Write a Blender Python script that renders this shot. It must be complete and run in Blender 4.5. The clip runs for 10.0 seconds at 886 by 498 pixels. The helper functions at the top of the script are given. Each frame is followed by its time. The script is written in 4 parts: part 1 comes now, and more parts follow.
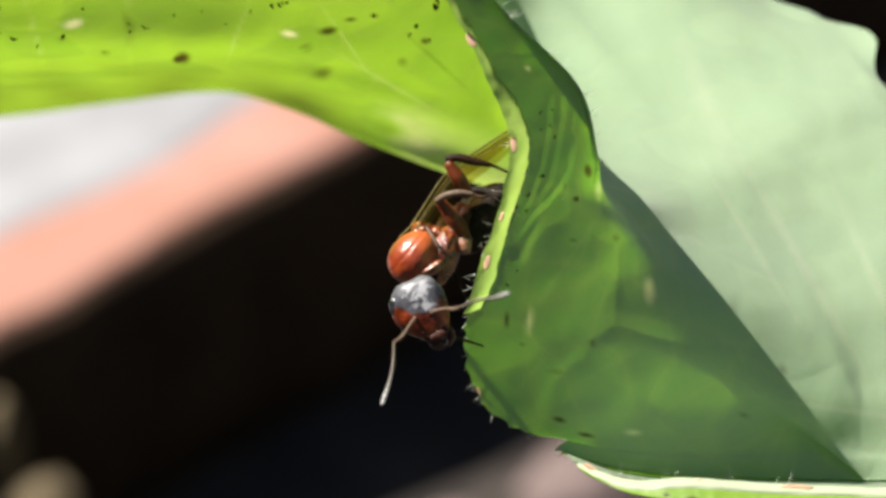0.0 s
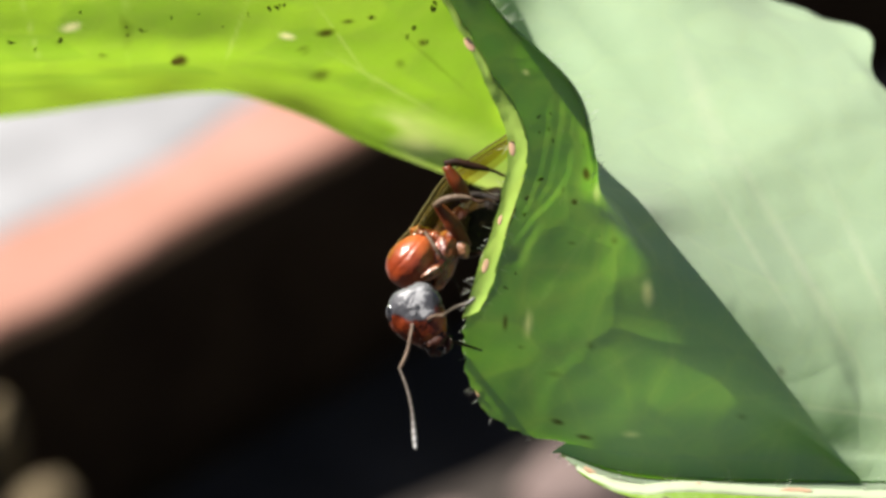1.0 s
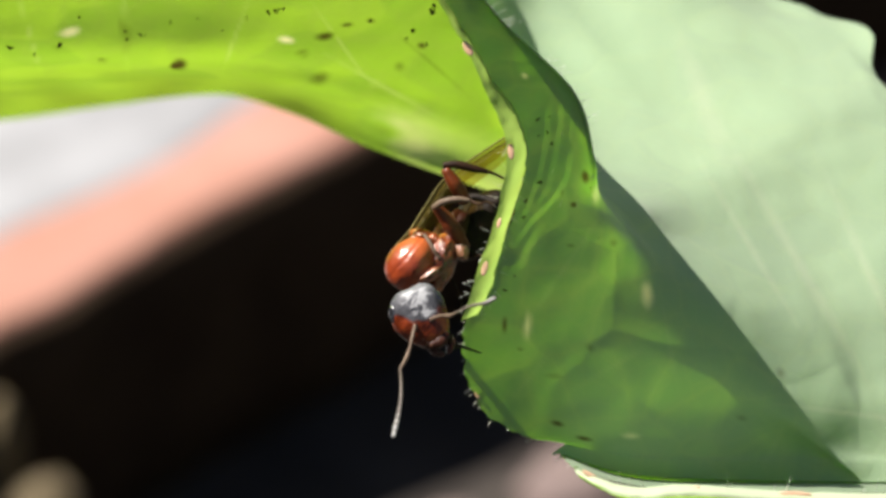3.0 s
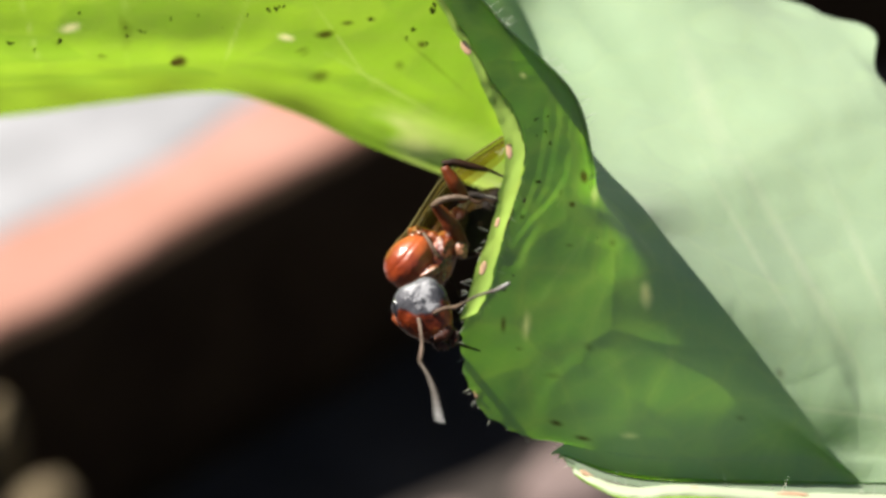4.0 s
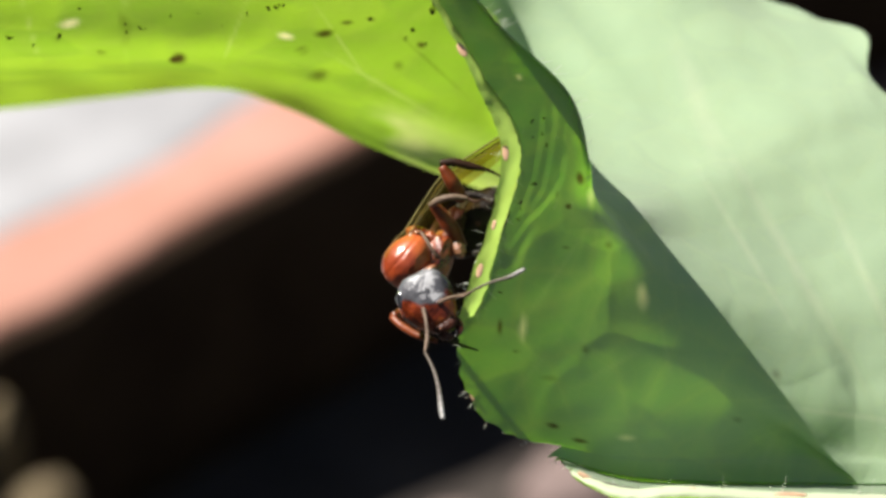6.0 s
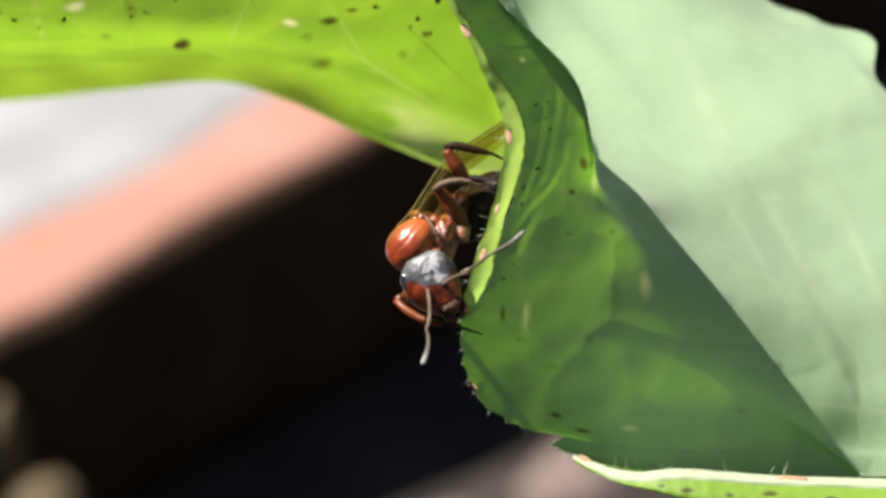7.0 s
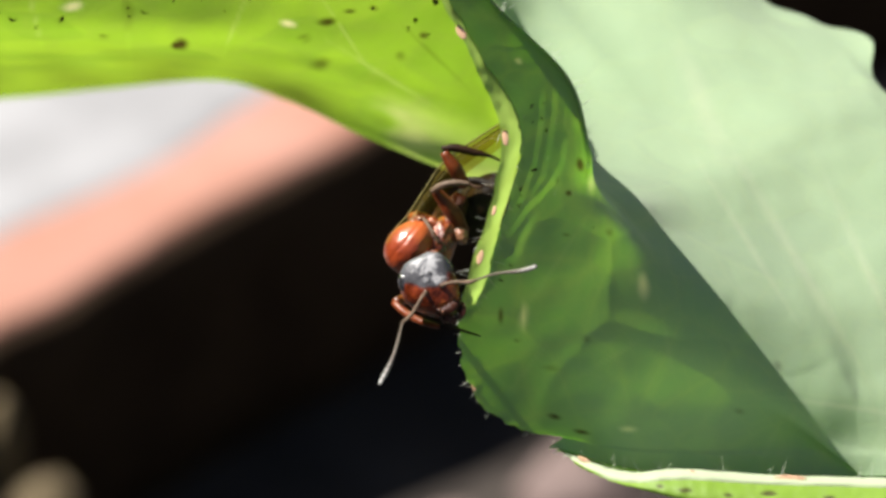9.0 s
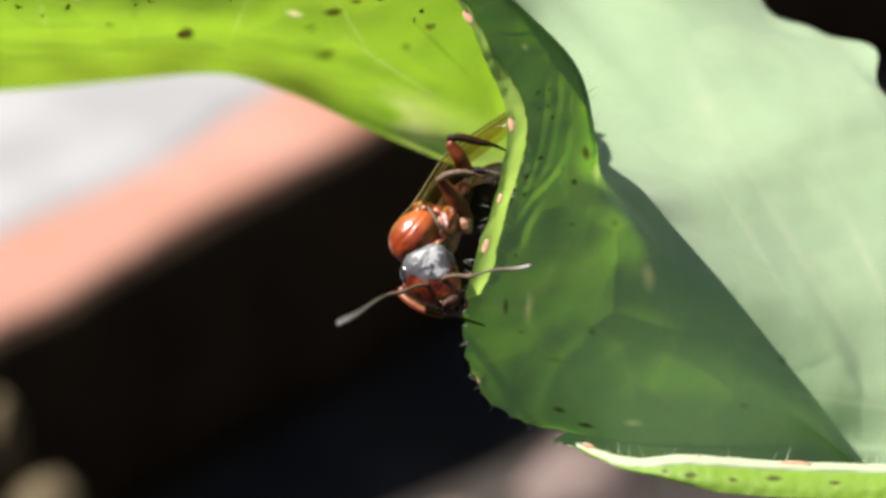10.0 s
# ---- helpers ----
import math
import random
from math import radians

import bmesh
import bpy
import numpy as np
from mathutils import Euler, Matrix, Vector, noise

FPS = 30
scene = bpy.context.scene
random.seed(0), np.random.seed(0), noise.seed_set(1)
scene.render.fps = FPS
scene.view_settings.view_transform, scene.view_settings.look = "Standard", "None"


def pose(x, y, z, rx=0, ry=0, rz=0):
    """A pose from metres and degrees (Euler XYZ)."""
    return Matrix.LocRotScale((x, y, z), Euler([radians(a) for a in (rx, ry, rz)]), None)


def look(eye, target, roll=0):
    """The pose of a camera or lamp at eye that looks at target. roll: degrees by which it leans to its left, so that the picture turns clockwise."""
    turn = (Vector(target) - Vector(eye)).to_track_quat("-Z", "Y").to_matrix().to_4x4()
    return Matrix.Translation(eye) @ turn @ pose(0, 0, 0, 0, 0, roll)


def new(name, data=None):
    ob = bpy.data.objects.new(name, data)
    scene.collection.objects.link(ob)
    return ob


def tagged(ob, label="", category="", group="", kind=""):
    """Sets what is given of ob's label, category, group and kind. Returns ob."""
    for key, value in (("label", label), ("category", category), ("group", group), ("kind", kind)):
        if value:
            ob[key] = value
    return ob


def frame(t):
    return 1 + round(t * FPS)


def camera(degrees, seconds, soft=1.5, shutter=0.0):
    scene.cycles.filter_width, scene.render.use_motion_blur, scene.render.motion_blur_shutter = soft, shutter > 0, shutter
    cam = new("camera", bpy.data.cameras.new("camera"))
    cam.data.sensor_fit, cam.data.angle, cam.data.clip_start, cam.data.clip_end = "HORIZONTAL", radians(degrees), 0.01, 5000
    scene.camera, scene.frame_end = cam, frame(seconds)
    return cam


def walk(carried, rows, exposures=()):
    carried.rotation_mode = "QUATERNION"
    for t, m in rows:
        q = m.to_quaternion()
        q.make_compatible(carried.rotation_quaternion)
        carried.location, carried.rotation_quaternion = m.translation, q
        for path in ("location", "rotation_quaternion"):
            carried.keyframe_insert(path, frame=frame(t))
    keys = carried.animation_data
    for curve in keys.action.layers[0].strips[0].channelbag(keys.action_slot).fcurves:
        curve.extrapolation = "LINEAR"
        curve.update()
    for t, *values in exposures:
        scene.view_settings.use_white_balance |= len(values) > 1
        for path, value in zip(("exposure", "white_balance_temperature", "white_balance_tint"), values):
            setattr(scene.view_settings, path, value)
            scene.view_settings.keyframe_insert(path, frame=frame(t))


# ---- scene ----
cam = camera(6.3, 10.0, soft=3.2, shutter=0.5)
MM = 0.001
# the leaf hangs 0.08 m over the soil; the lens looks down on it by 35 degrees from 0.2 m
TILT = 35
EYE_AWAY = 0.2
HEIGHT = 0.08
up_turn = Matrix.Rotation(radians(90 - TILT), 4, "X")
STAGE = Matrix.Translation((0, 0, HEIGHT)) @ up_turn
EYE = STAGE @ Vector((0, 0, EYE_AWAY))
walk(cam, [(0, look(EYE, (0, 0, HEIGHT))), (10, look(EYE, (0, 0, HEIGHT)))])
cam.data.dof.use_dof = True
cam.data.dof.focus_distance = EYE_AWAY
cam.data.dof.aperture_fstop = cam.data.lens * MM / (2 * 1.35 * MM)

# ---- light: a high sun, slightly to the viewer's side, and the sky ----
sun_way = (up_turn.to_3x3() @ Vector((-0.60, 0.80, 0.36))).normalized()
sun = new("sun", bpy.data.lights.new("sun", "SUN"))
sun.data.energy, sun.data.angle, sun.data.color = 4.6, radians(0.5), (1.0, 0.95, 0.88)
sun.rotation_mode = "QUATERNION"
sun.rotation_quaternion = sun_way.to_track_quat("Z", "Y")
world = bpy.data.worlds.new("sky")
scene.world = world
world.use_nodes = True
wn = world.node_tree
sky = wn.nodes.new("ShaderNodeTexSky")
sky.sky_type, sky.sun_disc = "NISHITA", False
sky.sun_elevation = math.asin(sun_way.z)
sky.sun_rotation = math.atan2(sun_way.x, sun_way.y)
wn.links.new(sky.outputs[0], wn.nodes["Background"].inputs["Color"])
wn.nodes["Background"].inputs["Strength"].default_value = 0.035
scene.view_settings.exposure = 1.3


# ---- materials ----
class Mat:
    """A node material with short calls to add and join nodes."""

    def __init__(self, name):
        self.m = bpy.data.materials.new(name)
        self.m.use_nodes = True
        self.t = self.m.node_tree
        self.b = self.t.nodes["Principled BSDF"]
        self.out = self.t.nodes["Material Output"]
        self.co = self.t.nodes.new("ShaderNodeTexCoord").outputs["Object"]

    def node(self, kind, ins=None, feature="", operation="", blend=""):
        n = self.t.nodes.new("ShaderNode" + kind)
        if feature:
            n.feature = feature
        if operation:
            n.operation = operation
        if blend:
            n.data_type, n.blend_type = "RGBA", blend
        for k, v in (ins or {}).items():
            self.put(n.inputs[k], v)
        return n

    def put(self, socket, v):
        if isinstance(v, bpy.types.NodeSocket):
            self.t.links.new(v, socket)
        else:
            socket.default_value = v

    def set(self, **kw):
        for k, v in kw.items():
            self.put(self.b.inputs[k.replace("_", " ")], v)
        return self

    def noise(self, scale, detail=4, rough=0.55, vector=None):
        return self.node("TexNoise", {"Vector": vector or self.co, "Scale": scale, "Detail": detail, "Roughness": rough}).outputs["Fac"]

    def ramp(self, fac, stops):
        n = self.node("ValToRGB", {"Fac": fac})
        e = n.color_ramp.elements
        while len(e) < len(stops):
            e.new(0.5)
        for el, (p, c) in zip(e, stops):
            el.position = p
            el.color = (*c, 1) if len(c) == 3 else c
        return n.outputs["Color"]

    def mix(self, fac, a, b, blend="MIX"):
        n = self.node("Mix", blend=blend)
        self.put(n.inputs[0], fac)
        for s, v in ((n.inputs[6], a), (n.inputs[7], b)):
            self.put(s, (*v, 1) if isinstance(v, tuple) and len(v) == 3 else v)
        return n.outputs[2]

    def math(self, op, a, b=0.0):
        n = self.node("Math", operation=op)
        self.put(n.inputs[0], a)
        self.put(n.inputs[1], b)
        return n.outputs[0]

    def bump(self, height, strength, distance):
        n = self.node("Bump", {"Height": height, "Strength": strength, "Distance": distance})
        self.put(self.b.inputs["Normal"], n.outputs[0])
        return n.outputs[0]


def leaf_material(name, face, glow, share, rough, spec, lobe=0.9, fuzz=0.0):
    """Living leaf tissue: a waxy face, and light that passes through the blade."""
    k = Mat(name)
    warp = k.node("MixRGB", {"Fac": 0.0012, "Color1": k.co, "Color2": k.node("TexNoise", {"Vector": k.co, "Scale": 300.0, "Detail": 1.0}).outputs["Color"]}).outputs[0]
    edge = k.node("TexVoronoi", {"Vector": warp, "Scale": 620.0}, feature="DISTANCE_TO_EDGE").outputs["Distance"]
    pad = k.node("TexVoronoi", {"Vector": warp, "Scale": 600.0, "Smoothness": 0.2}, feature="SMOOTH_F1")
    fine = k.node("TexVoronoi", {"Vector": warp, "Scale": 1900.0}, feature="DISTANCE_TO_EDGE").outputs["Distance"]
    vein = k.ramp(edge, [(0.0, (1, 1, 1)), (0.06, (0.4, 0.4, 0.4)), (0.2, (0, 0, 0))])
    net = k.ramp(fine, [(0.0, (1, 1, 1)), (0.12, (0, 0, 0))])
    blotch = k.noise(130.0, 3)
    grain = k.noise(6000.0, 3)
    padtone = k.node("SeparateXYZ", {0: pad.outputs["Color"]}).outputs["X"]
    tone = k.mix(k.math("MULTIPLY", blotch, 0.6), face, tuple(c * q for c, q in zip(face, (0.7, 0.85, 0.62))))
    tone = k.mix(k.math("MULTIPLY", vein, 0.08), tone, (0.5, 0.6, 0.32))
    tone = k.mix(k.math("MULTIPLY", net, 0.05), tone, (0.45, 0.55, 0.3))
    tone = k.mix(k.math("MULTIPLY", grain, 0.18), tone, tuple(c * 0.7 for c in face))
    through_tone = k.mix(blotch, tuple(c * 0.8 for c in glow), tuple(min(1, c * 1.1) for c in glow))
    lobes = k.ramp(padtone, [(0.1, (0.5, 0.6, 0.6)), (0.5, (0.86, 0.88, 0.85)), (0.9, (1.22, 1.14, 1.0))])
    through_tone = k.mix(lobe, through_tone, lobes, "MULTIPLY")
    tone = k.mix(lobe * 0.06, tone, lobes, "MULTIPLY")
    through_tone = k.mix(k.math("MULTIPLY", vein, 0.22), through_tone, (0.4, 0.55, 0.06))
    through_tone = k.mix(k.math("MULTIPLY", net, 0.1), through_tone, (0.4, 0.5, 0.07))
    through_tone = k.mix(k.math("MULTIPLY", grain, 0.25), through_tone, (0.2, 0.35, 0.01))
    tint = k.node("Attribute")
    tint.attribute_name = "tint"
    pale = k.math("MAXIMUM", tint.outputs["Fac"], 0.0)
    brown = k.math("MAXIMUM", k.math("MULTIPLY", tint.outputs["Fac"], -1.0), 0.0)
    tone = k.mix(brown, k.mix(pale, tone, (0.88, 0.91, 0.66)), (0.07, 0.055, 0.018))
    through_tone = k.mix(brown, k.mix(pale, through_tone, (1.0, 0.98, 0.4)), (0.06, 0.042, 0.003))
    height = k.math("ADD", k.math("MULTIPLY", k.noise(420.0, 2), 0.8), k.math("MULTIPLY", pad.outputs["Distance"], -0.25))
    height = k.math("ADD", height, k.math("ADD", k.math("MULTIPLY", grain, 0.04), k.math("MULTIPLY", k.math("MINIMUM", fine, 0.15), 0.12)))
    relief = k.bump(height, 0.3, 0.00025)
    k.set(Base_Color=tone, Roughness=rough, Specular_IOR_Level=spec, Sheen_Weight=fuzz, Sheen_Roughness=0.45, Sheen_Tint=(1.0, 1.0, 0.97, 1))
    glowing = k.node("BsdfTranslucent", {"Color": through_tone, "Normal": relief})
    both = k.node("MixShader", {0: share, 1: k.b.outputs[0], 2: glowing.outputs[0]})
    k.t.links.new(both.outputs[0], k.out.inputs["Surface"])
    return k.m


def plain(name, stops, scale, rough=0.6, bump=0.3, depth=0.0001, spec=0.5, detail=5, **more):
    k = Mat(name)
    f = k.noise(scale, detail)
    k.set(Base_Color=k.ramp(f, stops), Roughness=rough, Specular_IOR_Level=spec, **more)
    k.bump(f, bump, depth)
    return k.m


M_LEAF = leaf_material("leaf_blade", (0.63, 0.8, 0.53), (0.115, 0.32, 0.001), 0.58, 0.47, 0.6, 0.9, 0.5)
# same leaf as M_LEAF, with its stronger backlight put into the colour
M_BACK = leaf_material("backlit_blade", (0.34, 0.5, 0.24), (0.43, 0.73, 0.03), 0.48, 0.48, 0.5, 0.35)
M_RIM = leaf_material("leaf_margin", (0.55, 0.7, 0.32), (0.55, 0.76, 0.16), 0.55, 0.5, 0.4, 0.3)
M_HAIR = plain("leaf_hair", [(0.3, (0.5, 0.52, 0.4)), (0.7, (0.72, 0.74, 0.62))], 900, 0.35)
M_PINK = plain("pink_gland", [(0.3, (0.55, 0.36, 0.2)), (0.7, (0.7, 0.42, 0.28))], 2500, 0.4)
M_FOLD = leaf_material("fold_underside", (0.26, 0.42, 0.05), (0.5, 0.7, 0.05), 0.4, 0.5, 0.4)
M_EDGE = leaf_material("pale_leaf_edge", (0.46, 0.5, 0.35), (0.6, 0.75, 0.3), 0.15, 0.6, 0.3, 0.2, 0.5)
M_STAIN = plain("brown_stain", [(0.3, (0.03, 0.025, 0.01)), (0.7, (0.1, 0.075, 0.02))], 3000, 0.6)


def shell(name, stops, scale, rough, coat=0.3, spec=0.5, relief=0.5):
    """Insect cuticle: fine pitted relief under a thin gloss."""
    k = Mat(name)
    a = k.noise(scale, 4)
    pits = k.node("TexVoronoi", {"Vector": k.co, "Scale": scale * 9}).outputs["Distance"]
    k.set(Base_Color=k.ramp(a, stops), Roughness=k.math("ADD", k.math("MULTIPLY", a, 0.25), rough), Specular_IOR_Level=spec, Coat_Weight=coat, Coat_Roughness=0.25)
    k.bump(k.math("ADD", k.math("MULTIPLY", pits, 0.4), k.math("ADD", a, k.math("MULTIPLY", k.noise(scale * 3, 2), 0.5))), relief, 0.00006)
    return k.m


M_RED = shell("rust_red_cuticle", [(0.28, (0.12, 0.016, 0.005)), (0.5, (0.26, 0.04, 0.01)), (0.7, (0.42, 0.09, 0.022))], 900, 0.24, 0.5, 0.6, 0.22)
M_PLATE = shell("amber_plate", [(0.28, (0.035, 0.006, 0.002)), (0.5, (0.15, 0.026, 0.006)), (0.7, (0.44, 0.12, 0.025))], 2600, 0.16, 0.8, 0.6, 0.6)
M_DARKRED = shell("dark_red_cuticle", [(0.3, (0.012, 0.003, 0.0015)), (0.7, (0.05, 0.012, 0.004))], 1800, 0.34, 0.0, 0.3)
M_JAW = shell("jaw_cuticle", [(0.3, (0.016, 0.004, 0.002)), (0.7, (0.09, 0.016, 0.005))], 5200, 0.16, 0.3, 0.4, 1.0)
M_GREY = shell("sooty_cuticle", [(0.35, (0.03, 0.03, 0.034)), (0.65, (0.13, 0.13, 0.14))], 2200, 0.35)
M_BLACK = shell("black_cuticle", [(0.3, (0.006, 0.004, 0.003)), (0.7, (0.022, 0.014, 0.009))], 1800, 0.5, 0.0, 0.2)
M_LEG = shell("amber_leg", [(0.3, (0.05, 0.009, 0.002)), (0.7, (0.2, 0.04, 0.008))], 2500, 0.3, 0.1, 0.4, 0.25)
M_TIBIA = shell("brown_tibia", [(0.3, (0.006, 0.003, 0.0015)), (0.7, (0.03, 0.011, 0.004))], 2500, 0.42, 0.0, 0.18, 0.25)
M_ANT = shell("pale_antenna", [(0.3, (0.07, 0.042, 0.026)), (0.7, (0.2, 0.14, 0.1))], 2500, 0.45, 0.0, 0.3)
# pale amber that puts highlights and glints into the colour
M_GLINT = shell("glint_amber", [(0.3, (0.2, 0.06, 0.02)), (0.7, (0.46, 0.23, 0.13))], 2600, 0.1, 1.0, 0.7, 0.7)
M_EYE = shell("black_eye", [(0.3, (0.01, 0.01, 0.012)), (0.7, (0.03, 0.03, 0.034))], 9000, 0.02, 1.0, 0.6, 0.02)
wing = Mat("wing_membrane")
wing.set(Base_Color=wing.ramp(wing.noise(900.0), [(0.3, (0.16, 0.14, 0.03)), (0.7, (0.3, 0.27, 0.06))]), Roughness=0.25, Specular_IOR_Level=0.5)
veil = wing.node("BsdfTransparent", {"Color": (0.74, 0.6, 0.34, 1)})
wing.t.links.new(wing.node("MixShader", {0: 0.035, 1: veil.outputs[0], 2: wing.b.outputs[0]}).outputs[0], wing.out.inputs["Surface"])
wing.bump(wing.noise(2500.0), 0.3, 0.00005)
M_WING = wing.m
M_VEIN = shell("wing_vein", [(0.3, (0.06, 0.05, 0.014)), (0.7, (0.16, 0.13, 0.04))], 2500, 0.45, 0.0, 0.2)
k = Mat("head_cuticle")
seen_y = k.node("SeparateXYZ", {0: k.co}).outputs["Y"]
seen_x = k.node("SeparateXYZ", {0: k.co}).outputs["X"]
peak = k.math("MULTIPLY", k.math("SUBTRACT", 0.35, k.math("ABSOLUTE", k.math("MULTIPLY", k.math("SUBTRACT", seen_x, 0.00008), 1000.0))), 0.5)
soot = k.math("ADD", k.math("ADD", k.math("SUBTRACT", k.math("MULTIPLY", seen_y, 1000.0), k.math("MULTIPLY", seen_x, -80.0)), peak), k.math("MULTIPLY", k.math("SUBTRACT", k.noise(1400.0, 3), 0.5), 0.9))
soot = k.ramp(soot, [(0.0, (0, 0, 0)), (0.10, (1, 1, 1))])
pits = k.node("TexVoronoi", {"Vector": k.co, "Scale": 16000.0}).outputs["Distance"]
crown = k.ramp(k.noise(1200.0, 3, 0.5), [(0.36, (0.022, 0.022, 0.026)), (0.47, (0.06, 0.06, 0.068)), (0.57, (0.085, 0.085, 0.095)), (0.66, (0.15, 0.15, 0.16))])
from_mid = k.node("VectorMath", {0: k.co, 1: (0.00008, 0.00022, 0.0005)}, operation="DISTANCE").outputs["Value"]
# uneven paler blotches round the middle of the crown
pale_blotch = k.math("SUBTRACT", k.math("ADD", k.math("MULTIPLY", k.noise(2300.0, 5, 0.65), 2.6), -0.72), k.math("MULTIPLY", from_mid, 1300.0))
crown = k.mix(k.ramp(pale_blotch, [(0.1, (0, 0, 0)), (0.3, (1, 1, 1))]), crown, (0.36, 0.36, 0.37))
k.set(Base_Color=k.mix(soot, k.ramp(k.noise(1800.0), [(0.32, (0.03, 0.005, 0.002)), (0.5, (0.17, 0.028, 0.008)), (0.66, (0.42, 0.11, 0.022))]), crown),
      Roughness=k.math("ADD", 0.2, k.math("MULTIPLY", soot, 0.3)), Specular_IOR_Level=k.math("SUBTRACT", 0.45, k.math("MULTIPLY", soot, 0.25)))
k.bump(k.math("ADD", k.math("MULTIPLY", pits, 0.5), k.math("ADD", k.noise(2600.0), k.math("MULTIPLY", k.noise(900.0, 2), 1.5))), 0.45, 0.00005)
M_HEAD = k.m
k = Mat("beaded_whip")
far = k.node("SeparateXYZ", {0: k.co}).outputs["Z"]
tip = k.ramp(k.math("MULTIPLY", far, 460.0), [(0.0, (0.1, 0.075, 0.055)), (0.6, (0.16, 0.14, 0.125)), (0.92, (0.45, 0.45, 0.44))])
ring = k.math("POWER", k.math("ABSOLUTE", k.math("SINE", k.math("MULTIPLY", far, 16075.0))), 0.7)
tip = k.mix(k.math("MULTIPLY", k.math("SUBTRACT", 1.0, ring), 0.75), tip, (0.03, 0.022, 0.016))
k.set(Base_Color=k.mix(k.math("MULTIPLY", k.noise(4000.0), 0.3), tip, (0.2, 0.16, 0.13)), Roughness=0.5, Specular_IOR_Level=0.3)
k.bump(k.noise(9000.0), 0.4, 0.00002)
M_WHIP = k.m
M_SOIL = plain("dark_soil", [(0.3, (0.028, 0.024, 0.021)), (0.6, (0.04, 0.034, 0.03)), (0.8, (0.055, 0.047, 0.041))], 160, 0.95, 0.6, 0.002, 0.1)
k = Mat("terracotta")
geo = k.noise(90.0, 6)
k.set(Base_Color=k.ramp(geo, [(0.3, (0.33, 0.15, 0.1)), (0.7, (0.44, 0.235, 0.185))]), Roughness=0.85)
k.bump(k.noise(1500.0), 0.4, 0.0003)
M_CLAY = k.m
M_CRUST = plain("lime_crust", [(0.3, (0.22, 0.22, 0.225)), (0.7, (0.33, 0.33, 0.34))], 220, 0.9, 0.4, 0.0005)
M_SHADE = plain("painted_shade", [(0.3, (0.024, 0.015, 0.009)), (0.7, (0.046, 0.03, 0.018))], 260, 0.95, 0.6, 0.0008, 0.1)
M_BLOCKER = plain("blocker_grey", [(0.3, (0.09, 0.09, 0.075)), (0.7, (0.15, 0.15, 0.125))], 30, 0.9, 0.4, 0.003)
M_STONE = plain("pink_stone", [(0.3, (0.10, 0.07, 0.065)), (0.7, (0.2, 0.145, 0.13))], 160, 0.85, 0.4, 0.0008)
M_BARK = plain("dry_bark", [(0.3, (0.07, 0.05, 0.024)), (0.7, (0.13, 0.098, 0.05))], 220, 0.85, 0.5, 0.0008)


# ---- shaping helpers ----
def link(name, bm, material, parent=None, label="", smooth=True):
    me = bpy.data.meshes.new(name)
    if smooth:
        for f in bm.faces:
            f.smooth = True
    bm.to_mesh(me)
    bm.free()
    for m in material if isinstance(material, (list, tuple)) else [material]:
        me.materials.append(m)
    ob = new(name, me)
    if parent:
        ob.parent = parent
    if label:
        tagged(ob, label)
    return ob


def part(name, bm, material, parent, label=""):
    return link(name, bm, material, parent, label)


def catmull(p, n):
    """n + 1 places along a smooth line through the points p."""
    p = np.array(p, float) if not isinstance(p, np.ndarray) else p
    q = np.concatenate([[2 * p[0] - p[1]], p, [2 * p[-1] - p[-2]]])
    out = []
    for i in range(n + 1):
        s = i / n * (len(p) - 1)
        j = min(int(s), len(p) - 2)
        f = s - j
        a, b, c, d = q[j:j + 4]
        out.append(0.5 * (2 * b + (c - a) * f + (2 * a - 5 * b + 4 * c - d) * f * f + (3 * b - a - 3 * c + d) * f ** 3))
    return np.array(out)


def sheet(rows, nu, nv, ripple=None, flecks=(), tissue=None):
    """A surface lofted through lines of places in mm, as a bmesh in metres, and its grid of places."""
    lines = np.array([catmull(r, nu) for r in rows])
    grid = np.array([catmull(lines[:, i], nv) for i in range(nu + 1)])
    if ripple:
        for i in range(nu + 1):
            for j in range(nv + 1):
                grid[i, j] += ripple(grid[i, j], i / nu, j / nv)
    bm = bmesh.new()
    tint = bm.verts.layers.float.new("tint")
    vs = [[bm.verts.new(grid[i, j] * MM) for j in range(nv + 1)] for i in range(nu + 1)]
    for i in range(nu + 1):
        for j in range(nv + 1):
            k = 1 - grid[i, j][2] / 200
            x, y = grid[i, j][0] / k, grid[i, j][1] / k
            if tissue:
                vs[i][j][tint] = tissue(x, y, i / nu, j / nv)
            for cx, cy, w, h, lean, much, soft in flecks:
                a, b = x - cx, y - cy
                if max(abs(a), abs(b)) > 1.4 * max(w, h):
                    continue
                c, d = math.cos(radians(lean)), math.sin(radians(lean))
                q = math.hypot((a * c + b * d) / w, (b * c - a * d) / h) * (1 + 0.25 * noise.noise((x * 3, y * 3, 0)))
                if q < 1.25:
                    vs[i][j][tint] = max(-1, min(1, vs[i][j][tint] + much * min(1, (1.25 - q) / soft)))
    for i in range(nu):
        for j in range(nv):
            bm.faces.new((vs[i][j], vs[i + 1][j], vs[i + 1][j + 1], vs[i][j + 1]))
    return bm, grid


